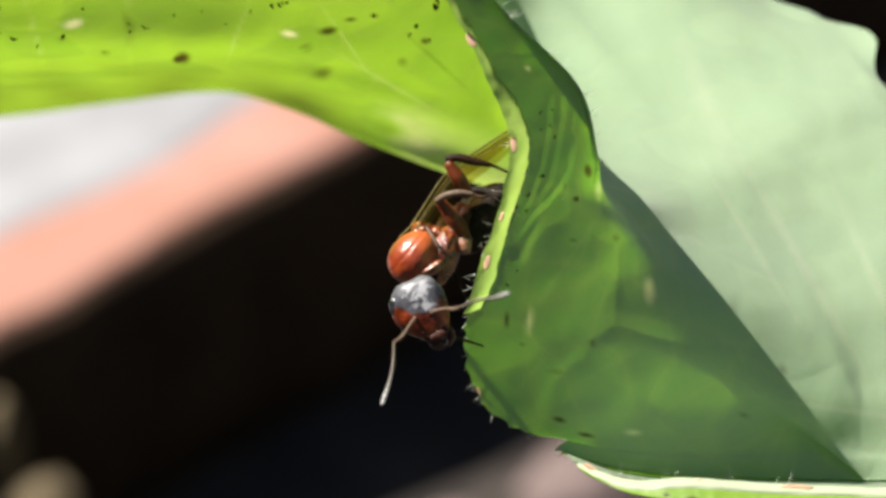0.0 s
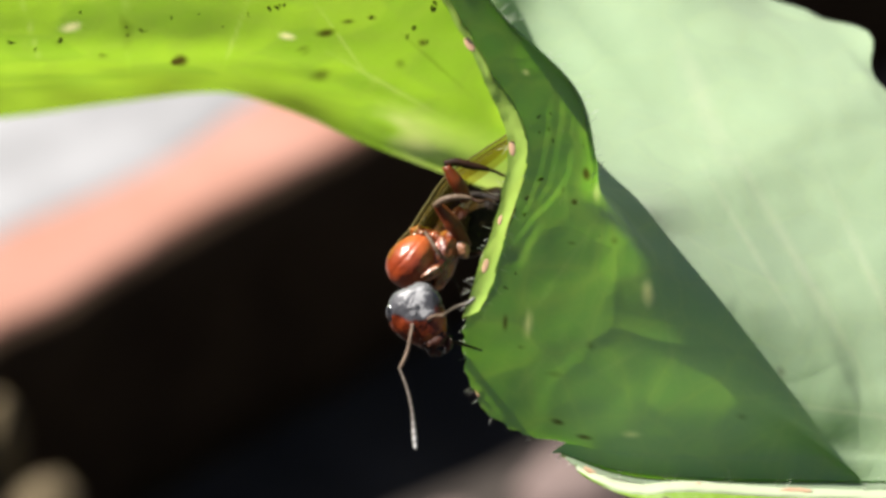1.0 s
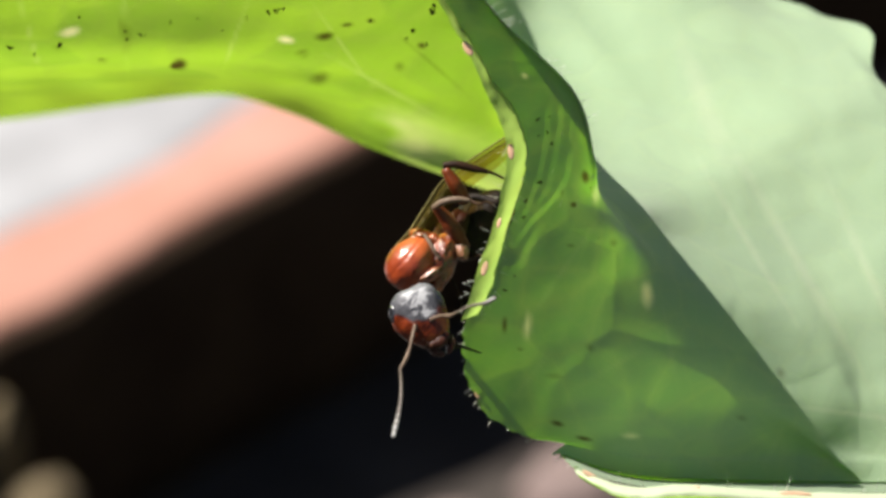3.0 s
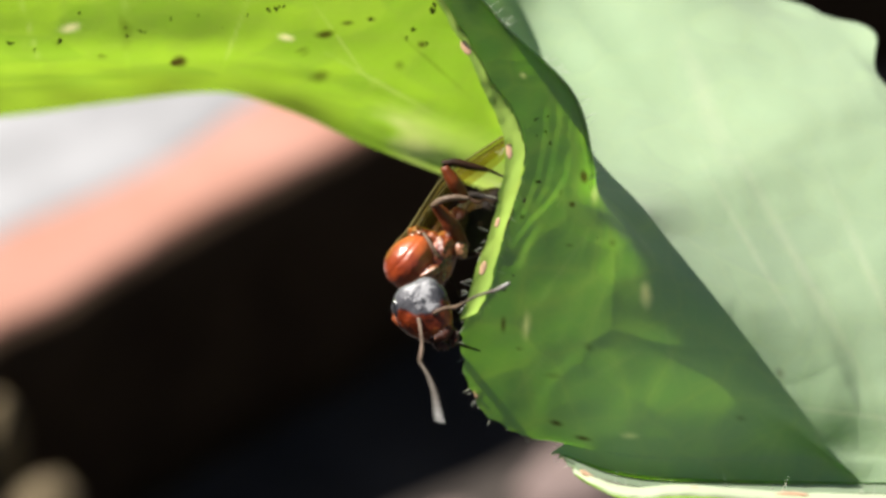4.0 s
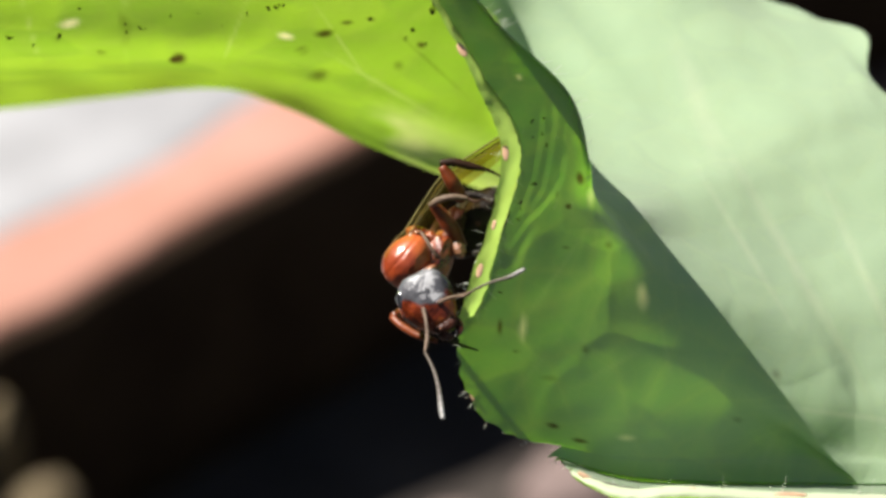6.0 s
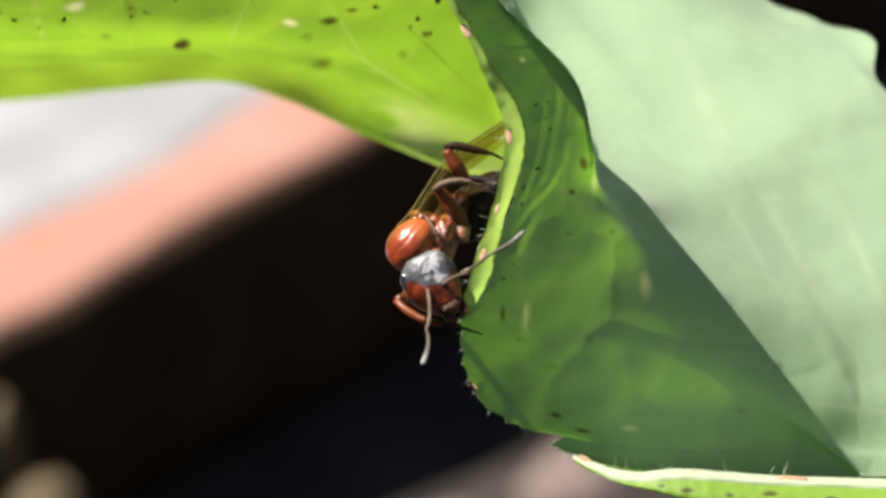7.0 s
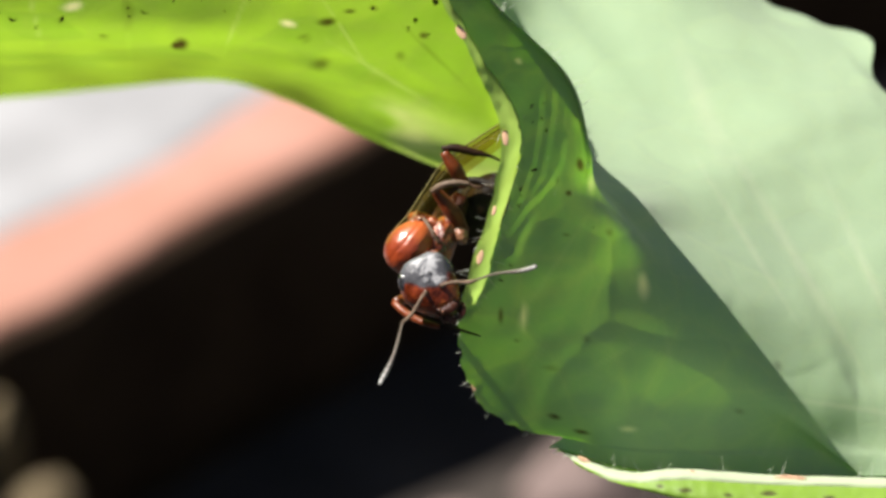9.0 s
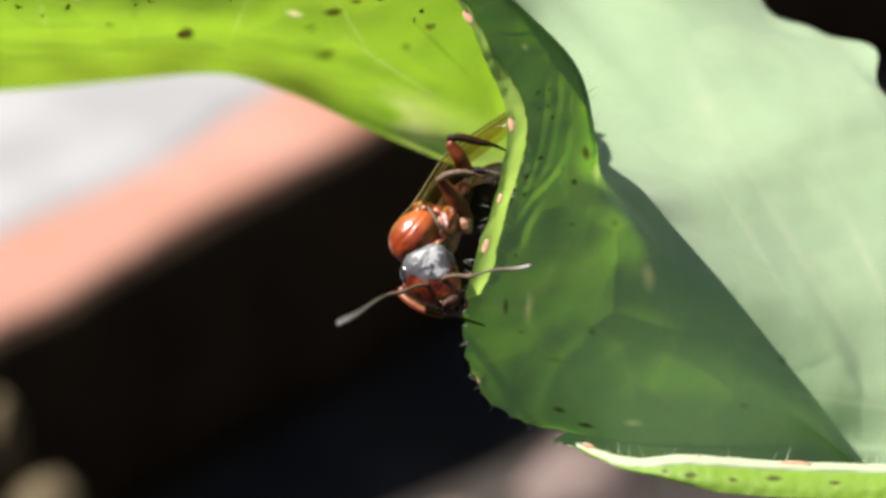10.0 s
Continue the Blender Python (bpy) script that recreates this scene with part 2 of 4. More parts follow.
def tube(bm, places, radii, seg=10, n=None, flat=1.0):
    """A round tapered limb along places (mm), closed at both ends."""
    n = n or max(4, 4 * (len(places) - 1))
    line = catmull(places, n)
    rad = catmull(np.array(radii, float)[:, None], n)[:, 0] if len(radii) == len(places) else np.interp(np.linspace(0, 1, n + 1), np.linspace(0, 1, len(radii)), radii)
    side = None
    rings = []
    for i in range(n + 1):
        d = Vector(line[min(i + 1, n)] - line[max(i - 1, 0)]).normalized()
        if side is None:
            side = d.orthogonal().normalized()
        side = (side - d * side.dot(d)).normalized()
        up = d.cross(side)
        rings.append([bm.verts.new((Vector(line[i]) + (side * math.cos(a) + up * math.sin(a) * flat) * max(rad[i], 0.001)) * MM)
                      for a in (2 * math.pi * q / seg for q in range(seg))])
    for a, b in zip(rings, rings[1:]):
        for q in range(seg):
            bm.faces.new((a[q], a[(q + 1) % seg], b[(q + 1) % seg], b[q]))
    bm.faces.new(rings[0][::-1])
    bm.faces.new(rings[-1])
    return bm


def blob(bm, centre, axes, radii, seg=28, rings=18, shape=None):
    """A smooth body round centre (mm); axes: a rotation Matrix; shape bends unit places before they are sized."""
    made = bmesh.ops.create_uvsphere(bm, u_segments=seg, v_segments=rings, radius=1)["verts"]
    for v in made:
        c = shape(v.co.copy()) if shape else v.co
        c = axes @ Vector((c.x * radii[0], c.y * radii[1], c.z * radii[2]))
        v.co = (c + Vector(centre)) * MM
    return made


def turn(x, y, z):
    return Euler((radians(x), radians(y), radians(z))).to_matrix()


def thing(name, label, category, group="", kind="", at=None):
    ob = tagged(new(name), label, category, group, kind)
    ob.matrix_world = at or STAGE
    return ob


# ---- ground and what lies on it ----


def on_ground(x, y, z=0.0):
    """The spot on the soil (raised by z) that lies behind the stage's place x, y (mm)."""
    p = STAGE @ Vector((x * MM, y * MM, 0))
    d = (p - EYE).normalized()
    return EYE + d * ((z - EYE.z) / d.z)


def ground():
    bm = bmesh.new()
    rad = [0.0, 0.03, 0.06, 0.09, 0.12, 0.16, 0.2, 0.3, 0.5, 1, 3, 10, 60, 400, 3000]
    c = on_ground(0, 0)
    rings = []
    for r in rad[1:]:
        rings.append([bm.verts.new((c.x + r * math.cos(a), c.y + r * math.sin(a), 0.0015 * noise.noise((r * 60 * math.cos(a), r * 60 * math.sin(a), 0)) if r < 1 else 0))
                      for a in (2 * math.pi * q / 96 for q in range(96))])
    mid = bm.verts.new((c.x, c.y, 0))
    for q in range(96):
        bm.faces.new((mid, rings[0][q], rings[0][(q + 1) % 96]))
    for a, b in zip(rings, rings[1:]):
        for q in range(96):
            bm.faces.new((a[q], b[q], b[(q + 1) % 96], a[(q + 1) % 96]))
    tagged(link("ground", bm, M_SOIL), "black damp garden soil under the plant", "soil", kind="structure")


ground()


def brick():
    """A clay edging brick; its top is pale with lime but for a bare strip along the worn front edge, its shaded front
    is painted by a dark film.
    """
    tall = 0.0125
    a = on_ground(*(-11.29, -2.1), tall)
    b = on_ground(*(-2.02, 3.05), tall)
    along_it = (b - a).normalized()
    back = Vector((-along_it.y, along_it.x, 0))
    if back.y < 0:
        back = -back
    root = thing("edging_brick", "weathered terracotta edging brick with a pale lime-crusted top", "brick", at=Matrix.Translation((a.x, a.y, 0)))
    body = [(0.001, 0.0), (0.0003, 0.003), (0.0, 0.009), (0.0, tall - 0.0006), (0.0002, tall - 0.0002), (0.0007, tall), (0.05, tall), (0.05, 0.0)]
    crust = [(0.0036, tall - 0.0003), (0.0043, tall + 0.0001), (0.0056, tall + 0.0004), (0.0495, tall + 0.0004), (0.0495, tall - 0.0003)]
    # thin dark sheet over the front, the shade put into its colour
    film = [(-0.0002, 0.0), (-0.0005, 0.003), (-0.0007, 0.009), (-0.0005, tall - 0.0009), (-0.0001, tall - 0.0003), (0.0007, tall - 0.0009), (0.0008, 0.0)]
    for nm, mat, prof in (("clay_body", M_CLAY, body), ("lime_crust", M_CRUST, crust), ("shade_film", M_SHADE, film)):
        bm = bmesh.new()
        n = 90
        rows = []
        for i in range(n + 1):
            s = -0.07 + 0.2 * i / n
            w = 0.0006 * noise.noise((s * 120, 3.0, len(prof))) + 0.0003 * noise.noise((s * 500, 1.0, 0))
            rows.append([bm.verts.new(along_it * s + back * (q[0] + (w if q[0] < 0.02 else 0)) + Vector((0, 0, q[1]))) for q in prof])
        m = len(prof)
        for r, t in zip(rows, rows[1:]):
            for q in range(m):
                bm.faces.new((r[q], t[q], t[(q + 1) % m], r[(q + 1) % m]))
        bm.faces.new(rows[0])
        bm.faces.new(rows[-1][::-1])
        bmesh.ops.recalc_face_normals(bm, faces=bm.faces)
        part(nm, bm, mat, root, {"lime_crust": "pale grey lime crust", "shade_film": "black-brown film that paints the front's shade"}.get(nm, ""))


brick()

def stone(name, label, cat, x, y, size, mat, seed, squash=0.6):
    p = on_ground(x, y, 0)
    bm = bmesh.new()
    bmesh.ops.create_icosphere(bm, subdivisions=4, radius=1)
    for v in bm.verts:
        q = 1 + 0.28 * noise.noise(v.co * 1.3 + Vector((seed, 0, 0))) + 0.08 * noise.noise(v.co * 4 + Vector((0, seed, 0)))
        v.co = Vector((v.co.x * size[0], v.co.y * size[1], max(v.co.z, -0.5) * size[2])) * q * MM
    lo = min(v.co.z for v in bm.verts)
    ob = link(name, bm, mat)
    ob.location = (p.x, p.y, -lo - 0.0008)
    ob.rotation_euler = (0, 0, seed)
    return tagged(ob, label, cat, group="stones on the soil")


stone("stone", "pinkish sunlit stone half sunk in dark soil", "stone", *(3.5, -6.2), (2.6, 2.3, 1.6), M_STONE, 1.0)
stone("stone", "greyish pink pebble on dark soil", "stone", *(0.3, -6.8), (1.3, 1.1, 0.7), M_STONE, 2.4)
stone("stone", "dull red stone on dark soil behind the leaf", "stone", *(10.9, 4.37), (1.3, 1.0, 0.75), M_STONE, 5.2)


def chip(label, x, y, tall, wide, seed):
    """A chunk of bark that stands on the soil, with a broken flat top."""
    p = on_ground(x, y, tall)
    bm = bmesh.new()
    bmesh.ops.create_icosphere(bm, subdivisions=4, radius=1)
    for v in bm.verts:
        q = 1 + 0.25 * noise.noise(v.co * 1.6 + Vector((seed, 0, 0)))
        rough = 0.0004 * noise.noise(v.co * 5 + Vector((0, seed, 0)))
        up = math.copysign(abs(v.co.z) ** 0.35, v.co.z)
        v.co = Vector((v.co.x * wide * q, v.co.y * wide * 0.9 * q, tall * (0.5 + 0.5 * up) + rough + 0.12 * v.co.x * wide))
    lo = min(v.co.z for v in bm.verts)
    ob = link("bark_chip", bm, M_BARK)
    ob.location = (p.x, p.y, -lo - 0.0004)
    tagged(ob, label, "bark chip", group="bark chips on the soil")


chip("dry tan bark chip on dark soil", *(-9.91, -5.77), 0.0085, 0.0015, 3.1)
chip("brown bark chip standing before the brick", *(-11.01, -3.64), 0.011, 0.00075, 4.2)


def sky_blocker(name, x, y, wide, deep, tall):
    """A plain grey unseen wall, added to keep off the low sky and give a little fill."""
    bm = bmesh.new()
    bmesh.ops.create_cube(bm, size=1)
    for v in bm.verts:
        v.co = Vector((v.co.x * wide, v.co.y * deep, (v.co.z + 0.5) * tall))
    bmesh.ops.bevel(bm, geom=list(bm.edges), offset=0.01, segments=2, affect="EDGES")
    ob = link(name, bm, M_BLOCKER, smooth=False)
    ob.location = (x, y, -0.01)
    tagged(ob, "plain grey unseen wall, added to block the low sky", "wall", kind="structure")


sky_blocker("blocker_south", 0.0, -0.5, 1.2, 0.08, 0.3)
sky_blocker("blocker_west", -0.64, 0.1, 0.08, 1.28, 0.72)
sky_blocker("blocker_east", 0.64, 0.1, 0.08, 1.28, 0.4)

# ---- the leaf ----
leaf = thing("leaf", "curled pale green hairy leaf with brown stains, sunlit and glowing", "leaf")


# worn flecks in the tissue and one painted glint at (2.11, 4.48): place, half sizes in mm, lean, and how pale (+) or
# brown (-)
BACK_FLECKS = [(*q, 1.0, 0.8) for q in [(*(-9.18, 5.6), 0.25, 0.12, 20), (*(-3.82, 5.35), 0.2, 0.1, -8)]] + [(*q, -0.55, 1.2) for q in [(*(-3.03, 4.4), 0.26, 0.14, 25), (*(-1.01, 4.65), 0.13, 0.12, 0), (*(-3.43, 5.04), 0.2, 0.06, 25), (*(-7.78, 5.63), 0.08, 0.25, 5), (*(-8.41, 4.9), 0.12, 0.04, 0)]]
FRONT_FLECKS = [(*q, 1.2) for q in [(*(2.16, -1.78), 0.1, 0.34, -5, 0.75), (*(5.14, -1.03), 0.16, 0.34, 0, 0.85), (*(3.86, 1.45), 0.1, 0.26, -8, 0.3), (*(4.72, -4.56), 0.2, 0.08, 0, 0.9), (*(2.11, 4.48), 0.09, 0.08, -30, 1.0)]] + [(*q, -0.55, 1.2) for q in [(*(4.3, 0.27), 0.11, 0.1, 0), (*(3.24, 0.22), 0.1, 0.05, 0), (*(3.71, -2.35), 0.1, 0.1, 0), (*(2.82, -3.05), 0.22, 0.06, 0), (*(7.46, -4.13), 0.12, 0.08, 0), (*(8.44, -3.01), 0.12, 0.16, 20), (*(3.03, 1.56), 0.04, 0.1, -15), (*(1.98, -2.37), 0.08, 0.06, 0)]]
BACK_FLECKS += [(x, y, w, h, lean, -0.95, 0.9) for x, y, w, h, lean in [(*(-6.45, 4.76), 0.2, 0.15, 10), (*(-6.62, 4.7), 0.1, 0.08, 0), (*(-2.84, 5.42), 0.25, 0.1, 12), (*(-1.71, 5.8), 0.12, 0.05, 0), (*(-2.3, 5.7), 0.16, 0.05, 8), (*(-0.45, 5.16), 0.12, 0.08, 0)]]
BACK_FLECKS += [(x, y, w, h, lean, -0.3, 1.2) for x, y, w, h, lean in [(*(-7.8, 5.3), 0.12, 0.4, 5), (*(-7.9, 5.75), 0.08, 0.3, -5), (*(-2.9, 4.35), 0.25, 0.12, 35), (*(-3.35, 4.95), 0.16, 0.08, 35), (*(-0.2, 4.7), 1.1, 0.06, -42), (*(-8.4, 4.85), 0.12, 0.08, 0), (*(-9.5, 5.2), 0.12, 0.1, 0)]]
FRONT_FLECKS += [(x, y, w, h, lean, -0.9, 0.8) for x, y, w, h, lean in [(*(3.6, 1.95), 0.1, 0.18, 10), (*(3.31, 1.24), 0.09, 0.08, 0), (*(1.59, -1.77), 0.06, 0.2, 0), (*(2.9, -4.24), 0.16, 0.07, -15), (*(3.55, -4.62), 0.2, 0.06, -10)]]
# pale ribs of the blades
FRONT_FLECKS += [(x, y, w, h, lean, 0.2, 1.2) for x, y, w, h, lean in [(*(8.79, -0.13), 0.16, 3.4, 30), (*(7.67, 0.15), 0.1, 2.4, 31), (*(10.06, -4.02), 0.09, 1.5, 82), (*(10.62, -0.55), 0.14, 2.4, 24),
                                                                         (*(6.54, 3.67), 0.3, 1.6, 20)]]
FRONT_FLECKS += [(x, y, w, h, lean, 0.08, 1.2) for x, y, w, h, lean in [(*(3.03, -0.41), 0.05, 1.5, -35), (*(4.3, -2.79), 0.05, 1.4, -60), (*(2.33, -2.94), 0.05, 1.0, -40), (*(5.7, -2.37), 0.05, 1.2, 10), (*(8.23, -4.9), 0.07, 0.8, -25)]]
BACK_FLECKS += [(x, y, w, h, lean, 0.16, 1.2) for x, y, w, h, lean in [(*(-7.81, 5.56), 0.07, 1.4, 3), (*(-1.32, 4.09), 0.07, 1.5, 60), (*(-1.01, 3.22), 0.35, 0.16, -25), (*(-2.44, 5.21), 0.05, 1.2, 35), (*(-5.11, 5.35), 0.05, 1.0, -20), (*(-10.17, 5.49), 0.05, 1.1, 15)]]

BACK_FLECKS += [(*(-0.83, 3.03), 1.1, 0.5, -22, 0.2, 1.2), (*(-0.55, 2.51), 0.8, 0.3, -25, 0.3, 1.2), (*(-1.32, 2.99), 0.5, 0.2, -22, -0.3, 1.2), (*(-0.27, 2.19), 0.4, 0.15, -22, -0.3, 1.2)]


def ripples(p, u, v):
    q = Vector(p)
    tooth = max(0.0, 1 - u / 0.025) * 0.12 * noise.noise(q * 3.5)
    tooth += max(0.0, (u - 0.97) / 0.03) * 0.5 * noise.noise(q * 0.6)
    return np.array((tooth, tooth * 0.6, 0.14 * noise.noise(q * 0.35) + 0.035 * noise.noise(q * 1.1)))


CREASES = [([(3.2, 2.75), (3.09, 1.98), (2.82, 1.49), (2.19, 0.86), (1.67, 0.13)], 0.04), ([(2.64, 3.95), (2.58, 2.96), (2.4, 1.98), (2.12, 1.25), (1.8, 0.69)], 0.03),
           ([(3.68, 2.96), (3.74, 1.98), (3.85, 1.28), (3.74, 0.79)], 0.03), ([(2.95, 4.2), (2.93, 3.3), (2.8, 2.5), (2.62, 1.7), (2.2, 1.05)], 0.03), ([(2.5, 0.9), (2.1, 0.2), (1.75, -0.7)], 0.04)]


def creased(p, u, v):
    """Ripples, and small folds where the upper blade is puckered: each one is raised beside its crease."""
    d = ripples(p, u, v)
    k = 1 - p[2] / 200
    q = Vector((p[0], p[1] * 1.15, 0)) * 0.4 + noise.noise_vector(Vector(p) * 0.5) * 0.12
    far = noise.voronoi(q)[0]
    puff = 1 - math.exp(-(far[1] - far[0]) / 0.3)
    d[2] += max(0.015, min(0.07, 0.07 + 0.018 * (p[2] + 1))) * puff * min(1, max(0, u * 5 - 0.1)) * min(1, max(0, (4.5 - p[1]) / 4))
    x, y = p[0] / k, p[1] / k
    if p[2] < -1 or not (0 < x < 4.6 and -0.3 < y < 4.8):
        return d
    for line, high in CREASES:
        best = None
        for (ax, ay), (bx, by) in zip(line, line[1:]):
            lx, ly = bx - ax, by - ay
            f = max(0, min(1, ((x - ax) * lx + (y - ay) * ly) / (lx * lx + ly * ly)))
            q = math.hypot(x - ax - f * lx, y - ay - f * ly)
            side = (x - ax) * ly - (y - ay) * lx
            if best is None or q < best[0]:
                best = (q, side)
        q, side = best
        ends = min(1, 2 * min(math.hypot(x - line[0][0], y - line[0][1]), math.hypot(x - line[-1][0], y - line[-1][1])))
        d[2] += high * ends * (math.exp(-q / 0.55) if side > 0 else max(0.0, 1 - q / 0.14))
    return d


row_a = [(-0.762, 7.806, 5.289), (-0.436, 7.806, 5.249), (-0.118, 7.806, 5.189), (-0.07, 7.816, 4.802), (-0.125, 8.04, -6), (1.73, 8.54, -13), (4.59, 8.86, -13.7), (7.65, 8.63, -15.4)]
row_b = [(0.218, 5.921, 4.264), (0.883, 5.793, 4.097), (1.409, 5.822, 4.017), (1.458, 5.823, 3.577), (1.499, 5.88, -9), (3.5, 6.25, -11.5), (6.49, 6.57, -12.2), (9.05, 6.45, -13.9)]
row_c = [(1.383, 4.021, 2.988), (2.269, 4.169, 2.951), (3.175, 4.031, 2.721), (3.235, 4.031, 2.221), (2.7, 4.02, -7.5), (5.09, 4.28, -9.5), (8.38, 4.9, -10.7), (10.9, 5.8, -12.9)]
row_d = [(2.045, 2.544, 2.05), (2.793, 2.444, 1.915), (3.652, 2.316, 1.617), (3.792, 2.306, 1.015), (3.3, 2.25, -4.6), (5.91, 2.49, -7), (9.05, 3.39, -8.7), (11.75, 4.3, -10.6)]
row_de = [(1.917, 1.498, 1.45), (2.946, 1.498, 1.35), (3.7, 1.378, 0.9), (4.03, 1.328, 0.25), (4.38, 1.3, -1.7), (6.3, 1.55, -5.1), (9.35, 2.35, -7.7), (12.9, 3.4, -9.9)]
row_e = [(1.608, 0.429, 0.85), (3.166, 0.569, 0.807), (4.3, 0.41, 0.31), (4.9, 0.27, -0.8), (5.58, 0.18, -2.15), (7.17, 0.59, -4.55), (9.67, 1.32, -6.8), (14.18, 2.36, -9)]
row_f = [(0.59, -1.7, -0.35), (3.46, -1.39, -0.4), (5.03, -1.57, -0.8), (6.35, -1.64, -1.48), (7.63, -1.69, -2.25), (9.08, -1.56, -3.3), (10.57, -1.13, -4.6), (14.43, -0.57, -6.4)]
row_g = [(0.86, -3.66, -1.6), (3.76, -3.38, -1.5), (6.9, -3.68, -2.05), (8.27, -3.71, -2.12), (9.33, -3.68, -2.5), (10.2, -3.55, -2.9), (11.08, -3.41, -3.4), (14.29, -3, -4.4)]
row_h = [(2.07, -4.59, -2.15), (4.78, -4.89, -2.2), (8.78, -4.91, -2.8), (9.53, -4.89, -2.61), (9.91, -4.9, -2.7), (10.78, -4.9, -3), (11.64, -4.91, -3.1), (14.24, -4.7, -3.6)]
row_notch = [(3.16, -4.68, -2.22), (4.98, -5.2, -2.28), (9.41, -5.34, -2.88), (10.06, -5.34, -2.72), (10.27, -5.35, -2.75), (11.06, -5.35, -2.9), (11.9, -5.36, -2.95), (14.22, -5.2, -3.3)]
row_i = [(2.86, -5.02, -2.2), (5.2, -5.61, -2.4), (10.06, -5.79, -2.9), (10.6, -5.8, -2.83), (10.62, -5.8, -2.8), (11.34, -5.8, -2.8), (12.19, -5.8, -2.8), (14.2, -5.74, -3)]
row_k = [(3, -5.11, -2.1), (5.2, -5.73, -2.35), (10.05, -5.86, -2.7), (10.59, -5.88, -2.73), (10.62, -5.88, -2.7), (11.33, -5.88, -2.7), (12.18, -5.88, -2.7), (14.19, -5.83, -2.9)]
row_j = [(3.4, -5.33, 1.8), (5.08, -5.69, 2.4), (8.55, -5.8, 2.4), (9.68, -5.83, 2.4), (10.49, -5.84, 2.4), (11.32, -5.86, 2.4), (12.15, -5.87, 2.4), (13.82, -5.94, 2.4)]
bm, flap_grid = sheet([row_a, row_b, row_c, row_d, row_de, row_e, row_f, row_g, row_h, row_notch, row_i, row_k, row_j], 230, 320, creased, FRONT_FLECKS)
part("front_blade", bm, M_LEAF, leaf, "folded blade, sunlit and pale beyond its fold")

roof_top = [(-14.65, 8.85, 0.2), (-10.3, 8.85, 0.2), (-7.07, 8.85, 0.2), (-4.55, 8.86, -0), (-2.87, 8.89, -0.6), (-1.76, 8.79, -1.6), (-1.05, 8.71, -3), (-0.7, 8.63, -4.6)]
roof_high = [(-14.34, 6.3, -3.4), (-9.77, 6.3, -3.4), (-6.2, 6.3, -3.4), (-3.35, 6.16, -3.6), (-1.35, 5.89, -4.2), (0.23, 5.63, -5), (0.95, 5.51, -5.8), (1.4, 5.39, -7)]
roof_bend = [(-14.47, 5.13, -5.3), (-9.86, 5.09, -5.3), (-6.25, 5.08, -5.1), (-3.52, 4.85, -5.5), (-1.8, 4.5, -6.2), (0.23, 3.87, -7.4), (1.4, 3.37, -8), (2.14, 3.02, -8.8)]
roof_low = [(-14.8, 4.44, -10), (-10.31, 4.56, -10), (-7.12, 4.6, -9.5), (-4.16, 4.26, -8.4), (-2.69, 3.93, -8.2), (-0.35, 3.12, -8.8), (1.12, 2.54, -9.2), (2.22, 2, -9.8)]
roof_edge = [(-16, 3.44, -27), (-11.81, 3.79, -26), (-9.23, 4.09, -25), (-6.14, 4.33, -22), (-4.04, 3.75, -18), (-2.16, 2.93, -14), (-0.06, 2.09, -11), (2.01, 1.35, -11)]
roof_back = [(-16.5, 3.88, -34), (-12.17, 4.19, -33), (-9.51, 4.5, -32), (-6.34, 4.68, -29), (-4.15, 4.04, -24), (-2.21, 3.15, -19), (-0.06, 2.25, -15), (1.74, 1.59, -14)]


def dulled_edge(x, y, u, v):
    """The roof's far edge is browner, to paint the shade of its curl, and yellow where it meets the fold."""
    f = max(0.0, min(1.0, (v - 0.42) / 0.3))
    near = max(0.0, min(1.0, (x + 3.5) / 3.0))
    return (0.78 * near - 0.5) * f * (1 + 0.6 * noise.noise((x * 0.8, y * 1.5, 2.0)))


bm, roof_grid = sheet([roof_top, roof_high, roof_bend, roof_low, roof_edge, roof_back], 240, 190, ripples, BACK_FLECKS, dulled_edge)
back_blade = part("back_blade", bm, M_BACK, leaf, "yellow-green blade lit through from above")


def strip(outer, inner, lift, n=80, m=8, flecks=()):
    """The rolled margin: a narrow bowed band between two lines."""
    a, b = catmull(outer, n), catmull(inner, n)
    bm = bmesh.new()
    tint = bm.verts.layers.float.new("tint")
    rows = []
    for i in range(n + 1):
        r = []
        for j in range(m + 1):
            f = j / m
            p = a[i] * (1 - f) + b[i] * f
            wob = 0.05 * noise.noise(Vector(p) * 2.2)
            p = p + np.array((wob, wob * 0.3, lift * math.sin(math.pi * f) + 0.03 * noise.noise(Vector(p) * 4)))
            v = bm.verts.new(p * MM)
            for cx, cy, w, h in flecks:
                q = math.hypot((p[0] / (1 - p[2] / 200) - cx) / w, (p[1] / (1 - p[2] / 200) - cy) / h)
                v[tint] = min(v[tint], -0.9 * max(0.0, min(1.0, 2 * (1.25 - q))))
            r.append(v)
        rows.append(r)
    for r, t in zip(rows, rows[1:]):
        for j in range(m):
            bm.faces.new((r[j], t[j], t[j + 1], r[j + 1]))
    return bm


rim_outer = [(-0.925, 7.794, 5.627), (0.08, 6.052, 4.656), (0.582, 5.211, 4.105), (1.017, 4.287, 3.517), (1.384, 3.47, 3.077), (1.613, 2.782, 2.565), (1.595, 1.963, 2.047), (1.328, 0.853, 1.44), (1.041, 0.01, 0.941), (0.774, -0.824, 0.442), (0.516, -1.64, 0.098)]
